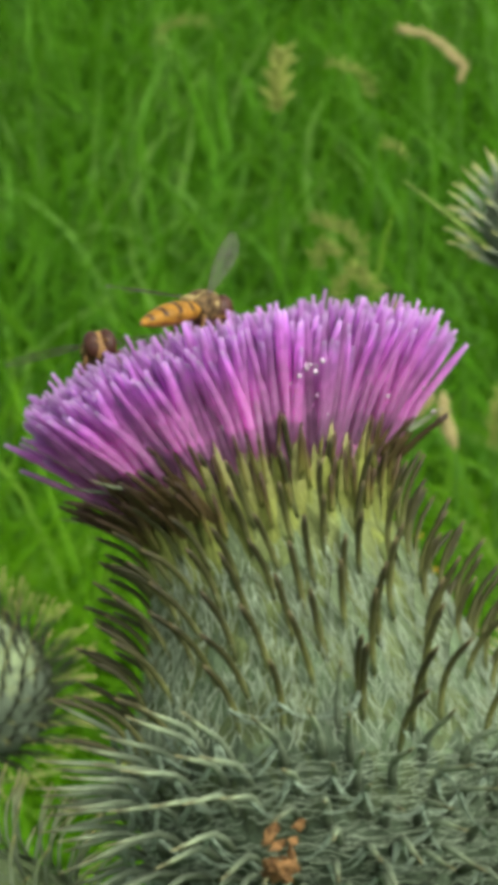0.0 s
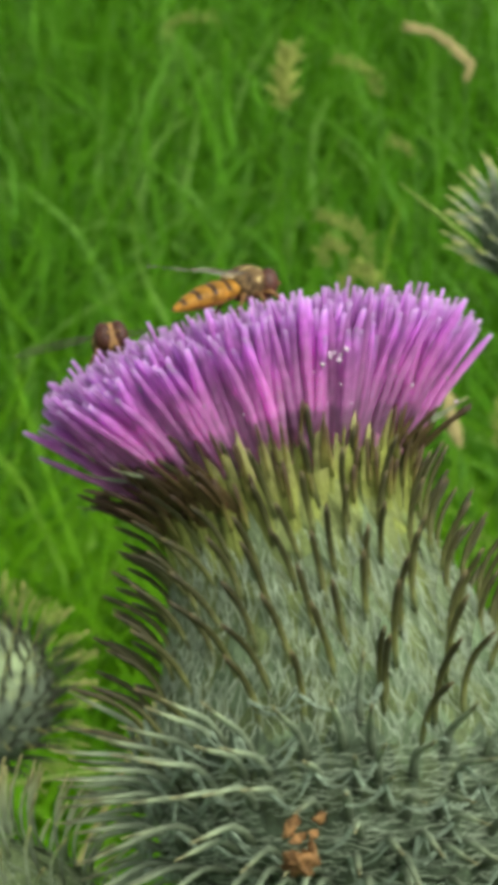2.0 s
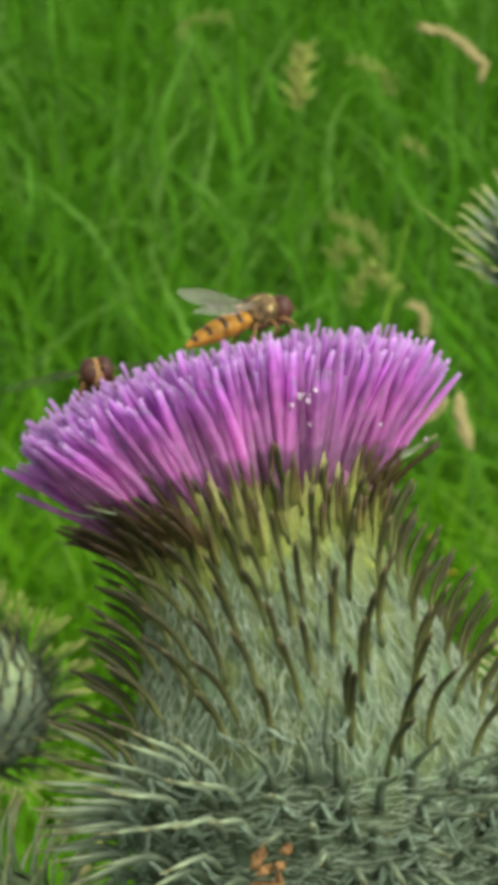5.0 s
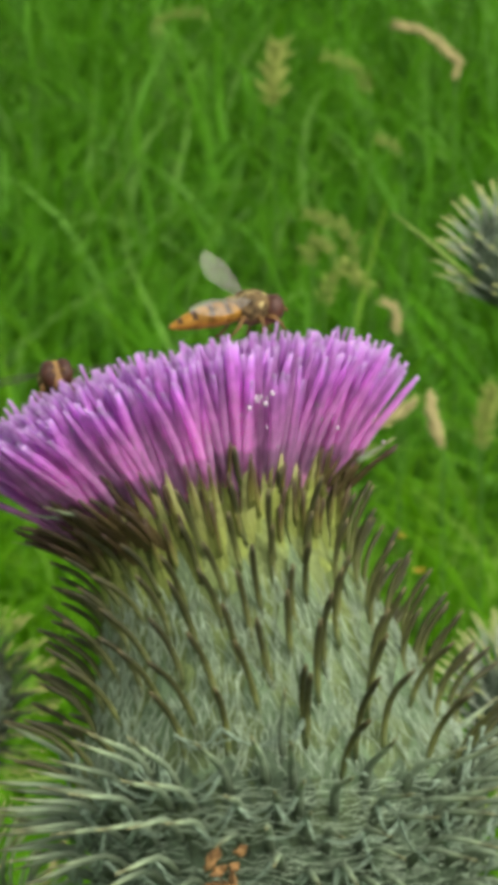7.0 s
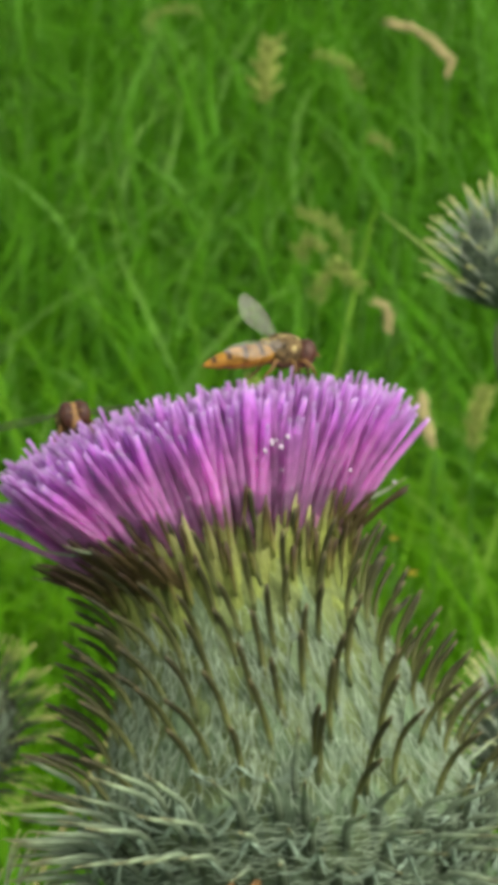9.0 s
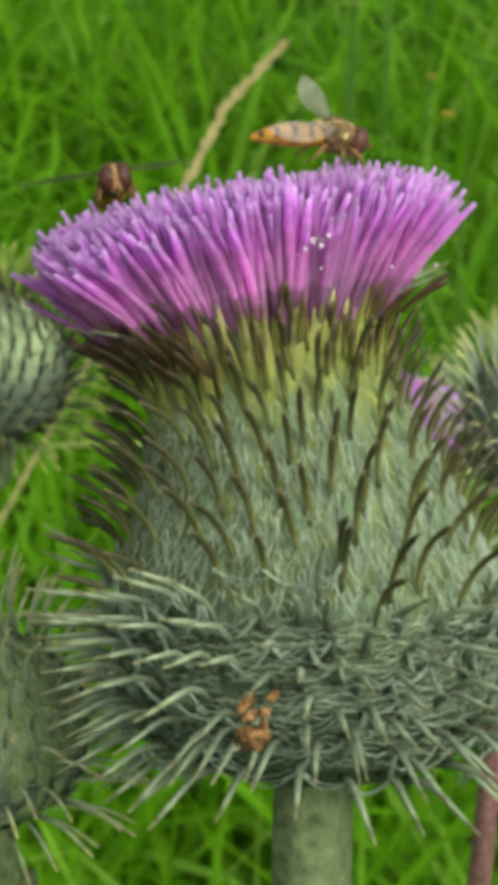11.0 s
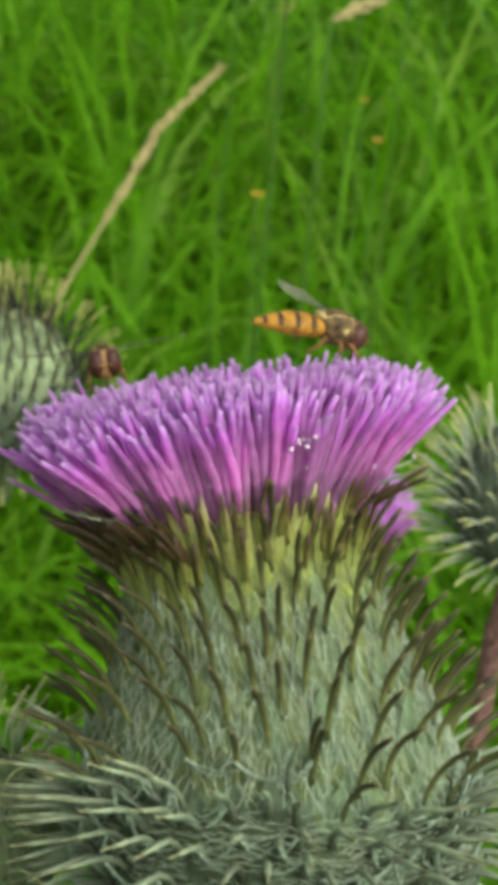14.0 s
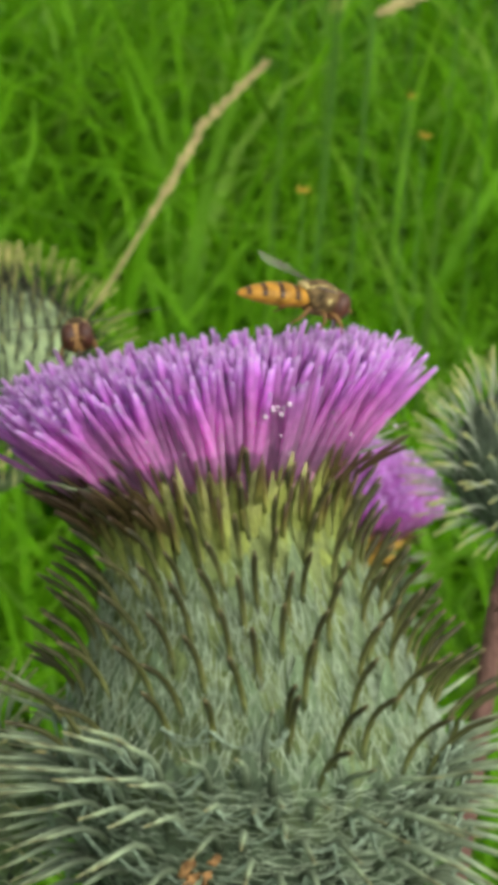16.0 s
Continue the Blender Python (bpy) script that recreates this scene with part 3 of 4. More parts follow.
LOW_ROWS = [(-0.0002, 30), (-0.0022, 34), (-0.0042, 37), (-0.0062, 38), (-0.0082, 37), (-0.0102, 35), (-0.0120, 30), (-0.0136, 20)]


def size_main(z):
    u = min(1, max(0, (z + 0.004) / 0.016))
    low = z < 0.0012
    return (0.0034 if low else 0.0036 - 0.0010 * u, 0.0044 if low else 0.0060 + 0.0018 * u, 0.00034 - 0.00004 * u, 0.0088 - 0.0024 * u)


def thistle(name, head, base, label, group=""):
    root = new(name)
    root.matrix_basis = Matrix.Translation(base)
    tagged(root, label, "thistle", group)
    inv = root.matrix_basis.inverted()
    return root, inv @ head


rng = random.Random(5)
plant, head_m = thistle("flowering_thistle", HEAD, (0.035, -0.02, 0.0), "woolly thistle in full bloom with purple-pink florets and spiny grey-green involucre", "thistle heads")
body_m = plant.matrix_basis.inverted() @ BODY
to_flower = BODY.inverted() @ HEAD
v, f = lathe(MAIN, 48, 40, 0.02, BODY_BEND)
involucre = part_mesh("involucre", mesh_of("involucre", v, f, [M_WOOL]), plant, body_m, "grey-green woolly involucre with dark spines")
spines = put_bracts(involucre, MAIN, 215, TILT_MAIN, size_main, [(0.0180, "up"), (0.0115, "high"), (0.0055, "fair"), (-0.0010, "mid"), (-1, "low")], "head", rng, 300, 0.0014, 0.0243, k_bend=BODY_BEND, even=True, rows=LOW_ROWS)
for k in range(128):
    th = k * 2 * math.pi / 64 + rng.uniform(-0.05, 0.05)
    out = Vector((math.cos(th), math.sin(th), 0))
    data, me, mats = bract_mesh((rng.choice((5, 12, 20)), 0.0011, rng.choice((0.0060, 0.0070, 0.0080)), 0.00018 if k < 64 else 0.00024, rng.choice((0.0030, 0.0038, 0.0046)), 0.35, 0.0, -15), ("head", "rim" if k < 64 else "up"), True)
    rise, far, flare = (0.0210, 0.0101, 0.32) if k < 64 else (0.0178, 0.0100, 0.12)
    part_mesh("bract", me, involucre, to_flower @ frame_of(out * far + Vector((-BEND, 0, rise + rng.uniform(-0.0012, 0.0012))), Vector((0, 0, 1)) + out * flare, out) @ pose(0, 0, 0, 0, rng.uniform(-7, 7), 0))
put_swags(involucre, spines, 0.0012, rng, 0.00008)
put_hair(involucre, MAIN, 4200, rng, size=0.000042, z_from=-0.012, z_to=0.0145, k_bend=BODY_BEND)
v, f = lathe([(0.016, 0.0080), (0.0205, 0.0088), (0.0225, 0.0085), (0.0235, 0.0060), (0.0240, 0.0010)], 30, 10, 0.0, BEND)
M_DISC = plain("receptacle", (0.34, 0.20, 0.20), 0.8, 0.2, 900)
disc = part_mesh("receptacle", mesh_of("receptacle", v, f, [M_DISC]), plant, head_m)


def tip_main(s, th):
    side, deep, q = math.cos(th), math.sin(th), s ** 0.85
    drop = s ** 3.2 * ((2.2 if side > 0 else 2.7) * side * side + (0.5 if deep < 0 else 3.0) * deep * deep) * 0.001
    return -0.0015 + (0.0171 if side > 0 else 0.0180) * side * q, -0.0040 + (0.0124 if deep < 0 else 0.0088) * deep * q, 0.0346 + 0.0008 * s - drop + 0.0005 * s * side


# solid core added behind the florets, coloured pale to lighten the shaded gaps
M_MASS, mt, mb = material("floret_gap_fill", 0.7, 0.15)
mass_map = mt.nodes.new("ShaderNodeMapping")
mass_map.inputs["Scale"].default_value = (1.0, 1.0, 0.06)
mt.links.new(mt.nodes.new("ShaderNodeTexCoord").outputs["Object"], mass_map.inputs["Vector"])
mass_noise = node(mt, "ShaderNodeTexNoise", Scale=1300.0, Detail=3.0)
mt.links.new(mass_map.outputs[0], mass_noise.inputs["Vector"])
mt.links.new(ramp(mt, [(0.3, (0.78, 0.35, 0.72)), (0.5, (0.88, 0.45, 0.82)), (0.7, (0.93, 0.54, 0.89))], mass_noise.outputs["Fac"]), mb.inputs["Base Color"])
bump(mt, mb, mass_noise.outputs["Fac"], 0.8, 0.0006)
mass_rings = []
for up, shrink in ((0.0, 0.93), (0.15, 0.93), (0.3, 0.93), (0.45, 0.93), (0.58, 0.91), (0.68, 0.80), (0.74, 0.55), (0.76, 0.05)):
    x0, x1 = -0.0098 - 0.0092 * up, 0.0070 + 0.0082 * up
    y0, y1 = -0.0086 - 0.0080 * up, 0.0078 - 0.0040 * up
    ring = []
    for k in range(96):
        a = 2 * math.pi * k / 96
        flute = shrink * (1.0 + 0.045 * noise.noise((math.cos(a) * 11, math.sin(a) * 11, up)))
        ring.append(((x0 + x1) / 2 + (x1 - x0) / 2 * flute * math.cos(a), (y0 + y1) / 2 + (y1 - y0) / 2 * flute * math.sin(a), 0.0215 + 0.0132 * up - 0.0012 * max(0.0, up - 0.3) * 2 * math.cos(a) ** 2))
    mass_rings.append(ring)
v, f = rings_mesh(mass_rings)
part_mesh("floret_mass", mesh_of("floret_mass", v, f, [M_MASS]), disc, None, "solid pink core standing in for dense inner florets")
put_florets(disc, 1150, 0.0088, 0.0215, tip_main, rng, scale=1.26, shift=-BEND)
for th in (3.0, 3.25, 3.5, 2.8, -0.05, 0.25, -0.35, 0.5, 3.75):
    out = Vector((math.cos(th), math.sin(th), 0))
    data, me, mats = bract_mesh((60, 0.0016, 0.0040, 0.0002, 0.0072, 0.35, 25.0), ("head", "low"), True)
    part_mesh("bract", me, involucre, to_flower @ frame_of(out * 0.0096 + Vector((-BEND, 0, 0.0225 + rng.uniform(-0.002, 0.001))), Vector((0, 0, 1)) + out * 0.35, out))
# outer bracts spreading under the florets, dark brown to paint the shade there
for k in range(38):
    th = math.pi * (0.72 + 0.66 * (k / 23 if k < 23 else (k - 23) / 12)) + rng.uniform(-0.06, 0.06) if k < 35 else rng.uniform(-0.7, 0.0)
    out = Vector((math.cos(th), math.sin(th), 0))
    data, me, mats = bract_mesh((rng.choice((10, 18, 26)), 0.0013, 0.0046, 0.00028, rng.choice((0.0036, 0.0046, 0.0056)), 0.35, 0.0, -15), ("head", "dark"), True)
    rise, flare = (0.0204, 0.65) if k < 23 else (0.0220, 1.0)
    part_mesh("bract", me, involucre, to_flower @ frame_of(out * (0.0100 if k < 23 else 0.0106) + Vector((-BEND, 0, rise + rng.uniform(-0.0010, 0.0010))), Vector((0, 0, 1)) + out * flare, out) @ pose(0, 0, 0, 0, rng.uniform(-10, 10), 0))
# pollen crumbs on the florets
pollen = Pile()
for k in range(22):
    th = rng.gauss(-math.pi / 2 + 0.1, 0.55)
    rr, zz = rng.uniform(0.0142, 0.0156), rng.uniform(0.0265, 0.0300)
    if k < 7:
        th, rr, zz = -1.34 + rng.gauss(0, 0.035), 0.0162 + rng.gauss(0, 0.0002), 0.0302 + rng.gauss(0, 0.00035)
    s = rng.uniform(0.00008, 0.00017) * (1.3 if k < 7 else 1.0)
    rings = [[(math.cos(a) * s * q, math.sin(a) * s * q, h * s) for a in (k2 * math.pi / 3 for k2 in range(6))] for q, h in ((0.3, -1), (0.9, -0.5), (1, 0.3), (0.4, 1))]
    pv, pf = rings_mesh(rings)
    pollen.add(pv, pf, Matrix.Translation((rr * math.cos(th), rr * math.sin(th), zz)))
ob = part_mesh("pollen", pollen.mesh("pollen", [M_POLLEN]), disc, label="whitish pollen crumbs")
ob["kind"] = "stuff"
foot = body_m @ Vector((0, 0, -0.0145))
stem_part(plant, [foot, foot + (body_m.to_3x3() @ Vector((0, 0, -0.012))), foot + Vector((0.004, -0.012, -0.05)), (0.004, -0.012, 0.85), (0.003, -0.006, 0.45), (0, 0, 0)], 0.0029, 0.0055, M_STEM)

# a withered scrap caught low among the spines
scrap = new("withered_scrap")
tagged(scrap, "small withered orange-brown plant scrap caught on thistle spines", "plant debris")
scrap.matrix_basis = HEAD @ pose(-0.0075, -0.0216, -0.0060)
for n, (dx, dy, dz, s, st) in enumerate(((-0.0002, 0, -0.0014, 0.0010, 1.2), (0.0008, 0.0002, -0.0010, 0.0006, 1.7), (-0.0004, 0, 0.0013, 0.00045, 2.2), (0.0019, 0.0004, 0.0016, 0.00035, 1.8), (0.0000, 0.0002, 0.0003, 0.00038, 2.6), (0.0012, 0.0003, 0.0005, 0.00030, 2.8))):
    bm = bmesh.new()
    bmesh.ops.create_icosphere(bm, subdivisions=3, radius=s)
    for bv in bm.verts:
        bv.co *= 0.8 + 1.1 * noise.noise(bv.co * 2600 + Vector((n * 3.1, 0, 0)))
        bv.co.z *= st
    part("withered_shred", bm, M_SCRAP, scrap, m=pose(dx, dy, dz, 20 * n, 25 * n - 30, 30 * n))

# ---- buds and the flower behind ----
BUD = [(-0.0120, 0.0030), (-0.0112, 0.0078), (-0.0070, 0.0124), (0.0, 0.0140), (0.0050, 0.0125), (0.0090, 0.0092), (0.0120, 0.0050), (0.0135, 0.0018)]
TILT_BUD = [(-0.012, 115), (-0.006, 92), (0.0, 62), (0.004, 34), (0.008, 10), (0.011, 0), (0.0135, -10)]


def bud(name, head, k, base, count, spine, label, stem_mat, seed, bend_at=0.04, kind="bud", lean=0.0, thick=0.0014, thorn=0.00027, widest=115, splay=0):
    r = random.Random(seed)
    root, hm = thistle(name, head, base, label, "thistle heads")
    prof = [(z * k, q * k) for z, q in BUD]
    v, f = lathe(prof, 36, 30, 0.03)
    inv = part_mesh("involucre", mesh_of("involucre", v, f, [M_WOOL_BUD]), root, hm)
    put_bracts(inv, prof, count, [(z * k, min(a + splay, widest)) for z, a in TILT_BUD], lambda z: (0.0034 * k, 0.0060 * k, thorn * k, spine), [(0.0025 * k, kind), (-1, "bud_low" if kind == "bud" else kind)], "bud", r, 300)
    put_hair(inv, prof, 240, r, (0.0003, 0.0013), 0.00004)
    foot = hm @ Vector((0, 0, -0.0115 * k))
    down = hm.to_3x3() @ Vector((0, 0, -1))
    stem_part(root, [foot, foot + down * 0.012, foot + down * 0.02 + Vector((lean * 0.7, 0, -bend_at)), Vector((foot.x * 0.4 + lean * 1.6, foot.y * 0.4, foot.z * 0.5)), (0, 0, 0)], thick, thick * 3, stem_mat)
    return root


bud_a = bud("thistle_bud", pose(-0.06427, 0.21478, 0.93726, -0.0, -2.9, 0.0), 0.958, (-0.0836, 0.1744, 0.0), 300, 0.0104, "closed thistle bud with pale green scales and straw-tipped dark spines", M_STEM, 11, 0.040, "bud", lean=-0.03, thorn=0.00026)
bud_b = bud("thistle_bud", pose(-0.02857, -0.00392, 1.01550, -5.9, -5.8, 0.6), 0.70, (-0.049, -0.044, 0.0), 170, 0.0080, "closed woolly thistle bud with long pale spines", M_STEM, 12, 0.040, "pale", thorn=0.00027, splay=28)
bud_c = bud("thistle_bud", pose(0.02420, 0.27268, 0.99890, -14.8, 5.6, -1.5), 0.74, (0.002, 0.233, 0.0), 170, 0.0084, "closed thistle bud on a dark stem with silvery spines", M_STEM, 13, 0.040, "silver", lean=0.025, thick=0.0010, thorn=0.00034, widest=78)
bud_d = bud("thistle_bud", pose(0.02952, 0.17240, 0.95306, -12.0, 8.6, -1.8), 0.926, (0.0100, 0.1320, 0.0), 400, 0.0090, "closed grey-green thistle bud on a purple-brown stem", M_STEM_BROWN, 14, 0.040, "silver", thorn=0.00022)

SMALL = [(z * 0.84, r * 0.84) for z, r in MAIN]
plant_2, head_2 = thistle("flowering_thistle", pose(-0.00280, 0.22175, 0.89321, -13.7, 11.0, -3.7), (-0.0091, 0.192, 0.0), "smaller thistle in bloom with pink florets and yellowed bracts", "thistle heads")
rng = random.Random(8)
v, f = lathe(SMALL, 32, 26, 0.02)
inv_2 = part_mesh("involucre", mesh_of("involucre", v, f, [M_WOOL]), plant_2, head_2)
put_bracts(inv_2, SMALL, 230, [(z * 0.84, a + 8) for z, a in TILT_MAIN], lambda z: (0.0027, 0.0049, 0.00030, 0.0070), [(0.008, "up"), (-1, "low")], "bud", rng, 230, -0.0122, 0.0172)
v, f = lathe([(0.0102, 0.0075), (0.0140, 0.0084), (0.0160, 0.0076), (0.0168, 0.0008)], 24, 8)
disc_2 = part_mesh("receptacle", mesh_of("receptacle", v, f, [M_DISC]), plant_2, head_2)
put_florets(disc_2, 280, 0.0082, 0.0147, lambda s, th: (0.0144 * s ** 0.85 * math.cos(th), 0.0144 * s ** 0.85 * math.sin(th), 0.0292 - 0.0048 * s ** 3), rng, 280, 1.1)
for k in range(16):
    th = rng.gauss(-0.9, 0.5)
    pv, pf = rings_mesh([[(math.cos(a) * q, math.sin(a) * q * 0.5, h) for a in (k2 * math.pi / 3 for k2 in range(6))] for q, h in ((0.0003, -0.0016), (0.0009, -0.0004), (0.0007, 0.0008), (0.0001, 0.0018))])
    part_mesh("yellowed_bract", mesh_of("yellowed_bract", pv, pf, [M_YELLOWED]), inv_2, pose(0.0098 * math.cos(th), 0.0098 * math.sin(th), rng.uniform(0.0122, 0.0170), rng.uniform(-30, 30), rng.uniform(10, 50), math.degrees(th)))
foot = head_2 @ Vector((0, 0, -0.0122))
stem_part(plant_2, [foot, foot + head_2.to_3x3() @ Vector((0, 0, -0.012)), (foot.x * 0.4, foot.y * 0.4, foot.z * 0.5), (0, 0, 0)], 0.0023, 0.0050, M_STEM)

def narrow_leaf(plant, points, radii, mat, label, flat=0.4):
    """A narrow leaf of a thistle, given in world places from its base to its tip."""
    pts = [Vector(p) - plant.matrix_basis.translation for p in points]
    v, f = rings_mesh(tube(pts, radii, 6, flat))
    return part_mesh("leaf", mesh_of("leaf", v, f, [mat]), plant, None, label)


narrow_leaf(bud_c, ((0.0168, 0.2700, 0.9945), (0.0124, 0.2611, 1.0005), (0.0069, 0.2625, 1.0052), (0.0002, 0.2639, 1.0105)), [0.0006, 0.0007, 0.0006, 0.0002], M_STALK_GREEN, "narrow pale green leaf below the bud")
narrow_leaf(bud_a, ((-0.0673, 0.2226, 0.9153), (-0.0585, 0.2238, 0.9162), (-0.0489, 0.2194, 0.9201), (-0.0381, 0.2151, 0.9238)), [0.0005, 0.0005, 0.0005, 0.0004], M_STALK_GREEN, "thin pale green leaf below the bud")
narrow_leaf(bud_b, ((-0.0354, 0.0339, 1.0004), (-0.0313, 0.0346, 1.0012), (-0.0255, 0.0266, 1.0067), (-0.0215, 0.0258, 1.0051)), [0.0004, 0.0004, 0.0004, 0.0002], M_STALK_GREEN, "thin arching green leaf")
narrow_leaf(bud_b, ((-0.0269, 0.0290, 0.9917), (-0.0256, 0.0310, 0.9948), (-0.0241, 0.0321, 0.9965), (-0.0216, 0.0321, 0.9963)), [0.0005, 0.0012, 0.0010, 0.0003], M_STRAW, "withered tan leaf", 0.25)

# ---- hoverflies ----
M_EYE = plain("hoverfly_eye", (0.072, 0.027, 0.014), 0.5, 0.4, 3000, 0.6, 1.4)
M_FACE = plain("hoverfly_face", (0.34, 0.20, 0.07), 0.6, 0.3, 3000)
M_THORAX = plain("bronze_thorax", (0.115, 0.078, 0.032), 0.7, 0.2, 1300, 0.3, 1.9, 0.0003)
M_FUZZ = plain("pale_thorax_hair", (0.42, 0.34, 0.14), 0.7, 0.2, 2500)
M_ORANGE = plain("orange_abdomen", (0.43, 0.215, 0.024), 0.55, 0.3, 900, 0.45, 1.4)
M_BAND = plain("black_band", (0.06, 0.028, 0.010), 0.4, 0.4, 1500)
M_LEG = plain("hoverfly_leg", (0.19, 0.105, 0.032), 0.5, 0.3, 2500)
M_VEIN = plain("wing_vein", (0.06, 0.04, 0.025), 0.5, 0.4, 2500)
M_WING, wt, wb = material("wing_membrane", 0.25, 0.6)
wb.inputs["Base Color"].default_value = (0.62, 0.58, 0.50, 1)
w_clear = wt.nodes.new("ShaderNodeBsdfTransparent")
w_mix = node(wt, "ShaderNodeMixShader", Fac=0.45)
w_var = noise_at(wt, 500.0)
w_r = spread(wt, w_var, 0.06, 0.26)
wt.links.new(w_r, w_mix.inputs[0])
wt.links.new(w_clear.outputs[0], w_mix.inputs[1])
wt.links.new(wb.outputs[0], w_mix.inputs[2])
wt.links.new(w_mix.outputs[0], wt.nodes["Material Output"].inputs[0])
MM = 0.001


def ball(name, mat, parent, c, r, rot=(0, 0, 0), sub=3, rough=0.0, label=""):
    bm = bmesh.new()
    bmesh.ops.create_icosphere(bm, subdivisions=sub, radius=1.0)
    for bv in bm.verts:
        bv.co *= 1 + rough * noise.noise(bv.co * 3 + Vector(c))
        bv.co = Vector((bv.co.x * r[0], bv.co.y * r[1], bv.co.z * r[2])) * MM
    return part(name, bm, mat, parent, label, pose(c[0] * MM, c[1] * MM, c[2] * MM, *rot))


def wing_mesh():
    """A long rounded wing along -x with a thickened front edge and veins."""
    n, ln = 14, 7.2
    top, low = [], []
    for i in range(n + 1):
        u = i / n
        w = 2.5 * (math.sin(math.pi * min(1.0, u * 0.93 + 0.05)) ** 0.75) * (0.45 + 0.55 * u) + 0.12
        top.append((-u * ln, 0.30 * w))
        low.append((-u * ln, -0.70 * w))
    v, f, s = [], [], []
    for h in (0.012, -0.012):
        for (x1, y1), (x2, y2) in zip(top, low):
            for q in (0, 0.33, 0.66, 1):
                v.append((x1 * MM, (y1 + (y2 - y1) * q) * MM, (h + 0.12 * math.sin(q * 9 + x1)) * MM * 0.6))
    for i in range(n):
        for q in range(3):
            a = i * 4 + q
            f.append((a, a + 1, a + 5, a + 4))
            b = (n + 1) * 4 + a
            f.append((b, b + 4, b + 5, b + 1))
            s += [0, 0]
    for line in ([(x, y) for x, y in top], [(x, y * 0.25 + 0.1) for x, y in top[:12]], [(x, y * 0.35) for x, y in low[:12]], [(x, y * 0.7) for x, y in low[:10]], [(-4.6, 0.6), (-4.7, -0.6), (-4.4, -1.2)]):
        pts = [(x * MM, y * MM, 0.00003) for x, y in line]
        rv, rf = rings_mesh(tube(pts, [0.000028] * len(pts), 4), True, len(v))
        v += rv
        f += rf
        s += [1] * len(rf)
    return mesh_of("wing", v, f, [M_WING, M_VEIN], s)


WING_DATA = wing_mesh()


def hoverfly(name, label, sweep, lift, big=1.02):
    root = new(name)
    tagged(root, label, "hoverfly", "hoverflies on the thistle")
    thorax = ball("thorax", M_THORAX, root, (2.0, 0, 0.15), (1.9, 1.45, 1.5), (0, 0, 0), 3, 0.08)
    for y in (-0.75, 0.75):
        ball("thorax_stripe", M_FUZZ, thorax, (0.0, y, 0.75), (1.3, 0.18, 0.55), (0, 0, 0), 2, 0.3)
    for y in (-1, 1):
        ball("pleura_patch", M_FUZZ, thorax, (0.3, y * 1.2, 0.1), (0.5, 0.22, 0.42), (0, 0, 0), 2, 0.4)
    ball("scutellum", M_FUZZ, thorax, (-1.55, 0, 0.75), (0.55, 0.8, 0.35), (0, 12, 0), 2)
    big *= 0.96
    head = ball("head", M_FACE, root, (3.75, 0, -0.25), (0.82 * big, 1.2 * big, 1.25 * big), (0, 12, 0), 3)
    for y in (-1, 1):
        ball("eye", M_EYE, head, (0.04, y * 0.58 * big, 0.14), (0.92 * big, 0.80 * big, 1.2 * big), (0, 0, y * 14), 3)
        v, f = rings_mesh(tube([(0.0007, y * 0.0002, 0.0001), (0.0011, y * 0.0004, 0.0002), (0.0013, y * 0.0006, 0.00005)], [0.00008, 0.00016, 0.0001], 5))
        part_mesh("antenna", mesh_of("antenna", v, f, [M_LEG]), head)
    v, f = rings_mesh(tube([(0.0004, 0, -0.0006), (0.0007, 0, -0.0013), (0.0008, 0, -0.0019)], [0.0002, 0.00016, 0.0001], 6))
    part_mesh("proboscis", mesh_of("proboscis", v, f, [M_BAND]), head)
    # abdomen: five overlapping plates, orange with a black rear edge
    xs = [0.9, -0.5, -1.9, -3.3, -4.5, -5.3]
    ws = [1.0, 1.35, 1.35, 1.05, 0.62, 0.12]
    for n in range(5):
        rings = []
        for q in (0, 0.12, 0.35, 0.62, 0.80, 0.97, 1.03):
            x = xs[n] + (xs[n + 1] - xs[n]) * q
            w = ws[n] + (ws[n + 1] - ws[n]) * min(q, 1.0)
            w *= 1.0 + 0.07 * math.sin(math.pi * min(1, q)) - (0.05 if q == 0 else 0)
            z = -0.1 - 0.018 * (x - 0.9) ** 2
            rings.append([(x * MM, w * math.cos(a) * MM, (z + w * 0.70 * math.sin(a)) * MM) for a in (2 * math.pi * k / 16 for k in range(16))])
        v, f = rings_mesh(rings)
        slots = []
        for r_i in range(6):
            for k in range(16):
                upper = k in range(0, 8)
                slots.append(1 if upper and (r_i >= 4 or (n > 0 and r_i == 0)) else 0)
        slots += [0, 1 if n == 4 else 0]
        part_mesh("abdomen_plate", mesh_of("abdomen_plate", v, f, [M_ORANGE, M_BAND], slots), root)
    for y in (-1, 1):
        for n, (x0, x1, x2) in enumerate(((3.0, 3.9, 4.2), (2.2, 2.4, 2.1), (1.3, 0.2, -0.7))):
            pts = [(x0, y * 0.6, -0.8), ((x0 + x1) / 2, y * 1.4, -0.9 + 0.25 * (n == 2)), (x1, y * 1.6, -1.4), (x2, y * 1.7, -2.1)]
            v, f = rings_mesh(tube([(a * MM, b * MM, c * MM) for a, b, c in pts], [0.00024, 0.00022, 0.00014, 0.00008], 6))
            part_mesh("leg", mesh_of("leg", v, f, [M_LEG]), root)
    wings = []
    for y in (1, -1):
        me = WING_DATA
        ob = part_mesh("wing", me, root, wing_pose(y, sweep, lift), "clear veined wing")
        wings.append(ob)
    return root, wings


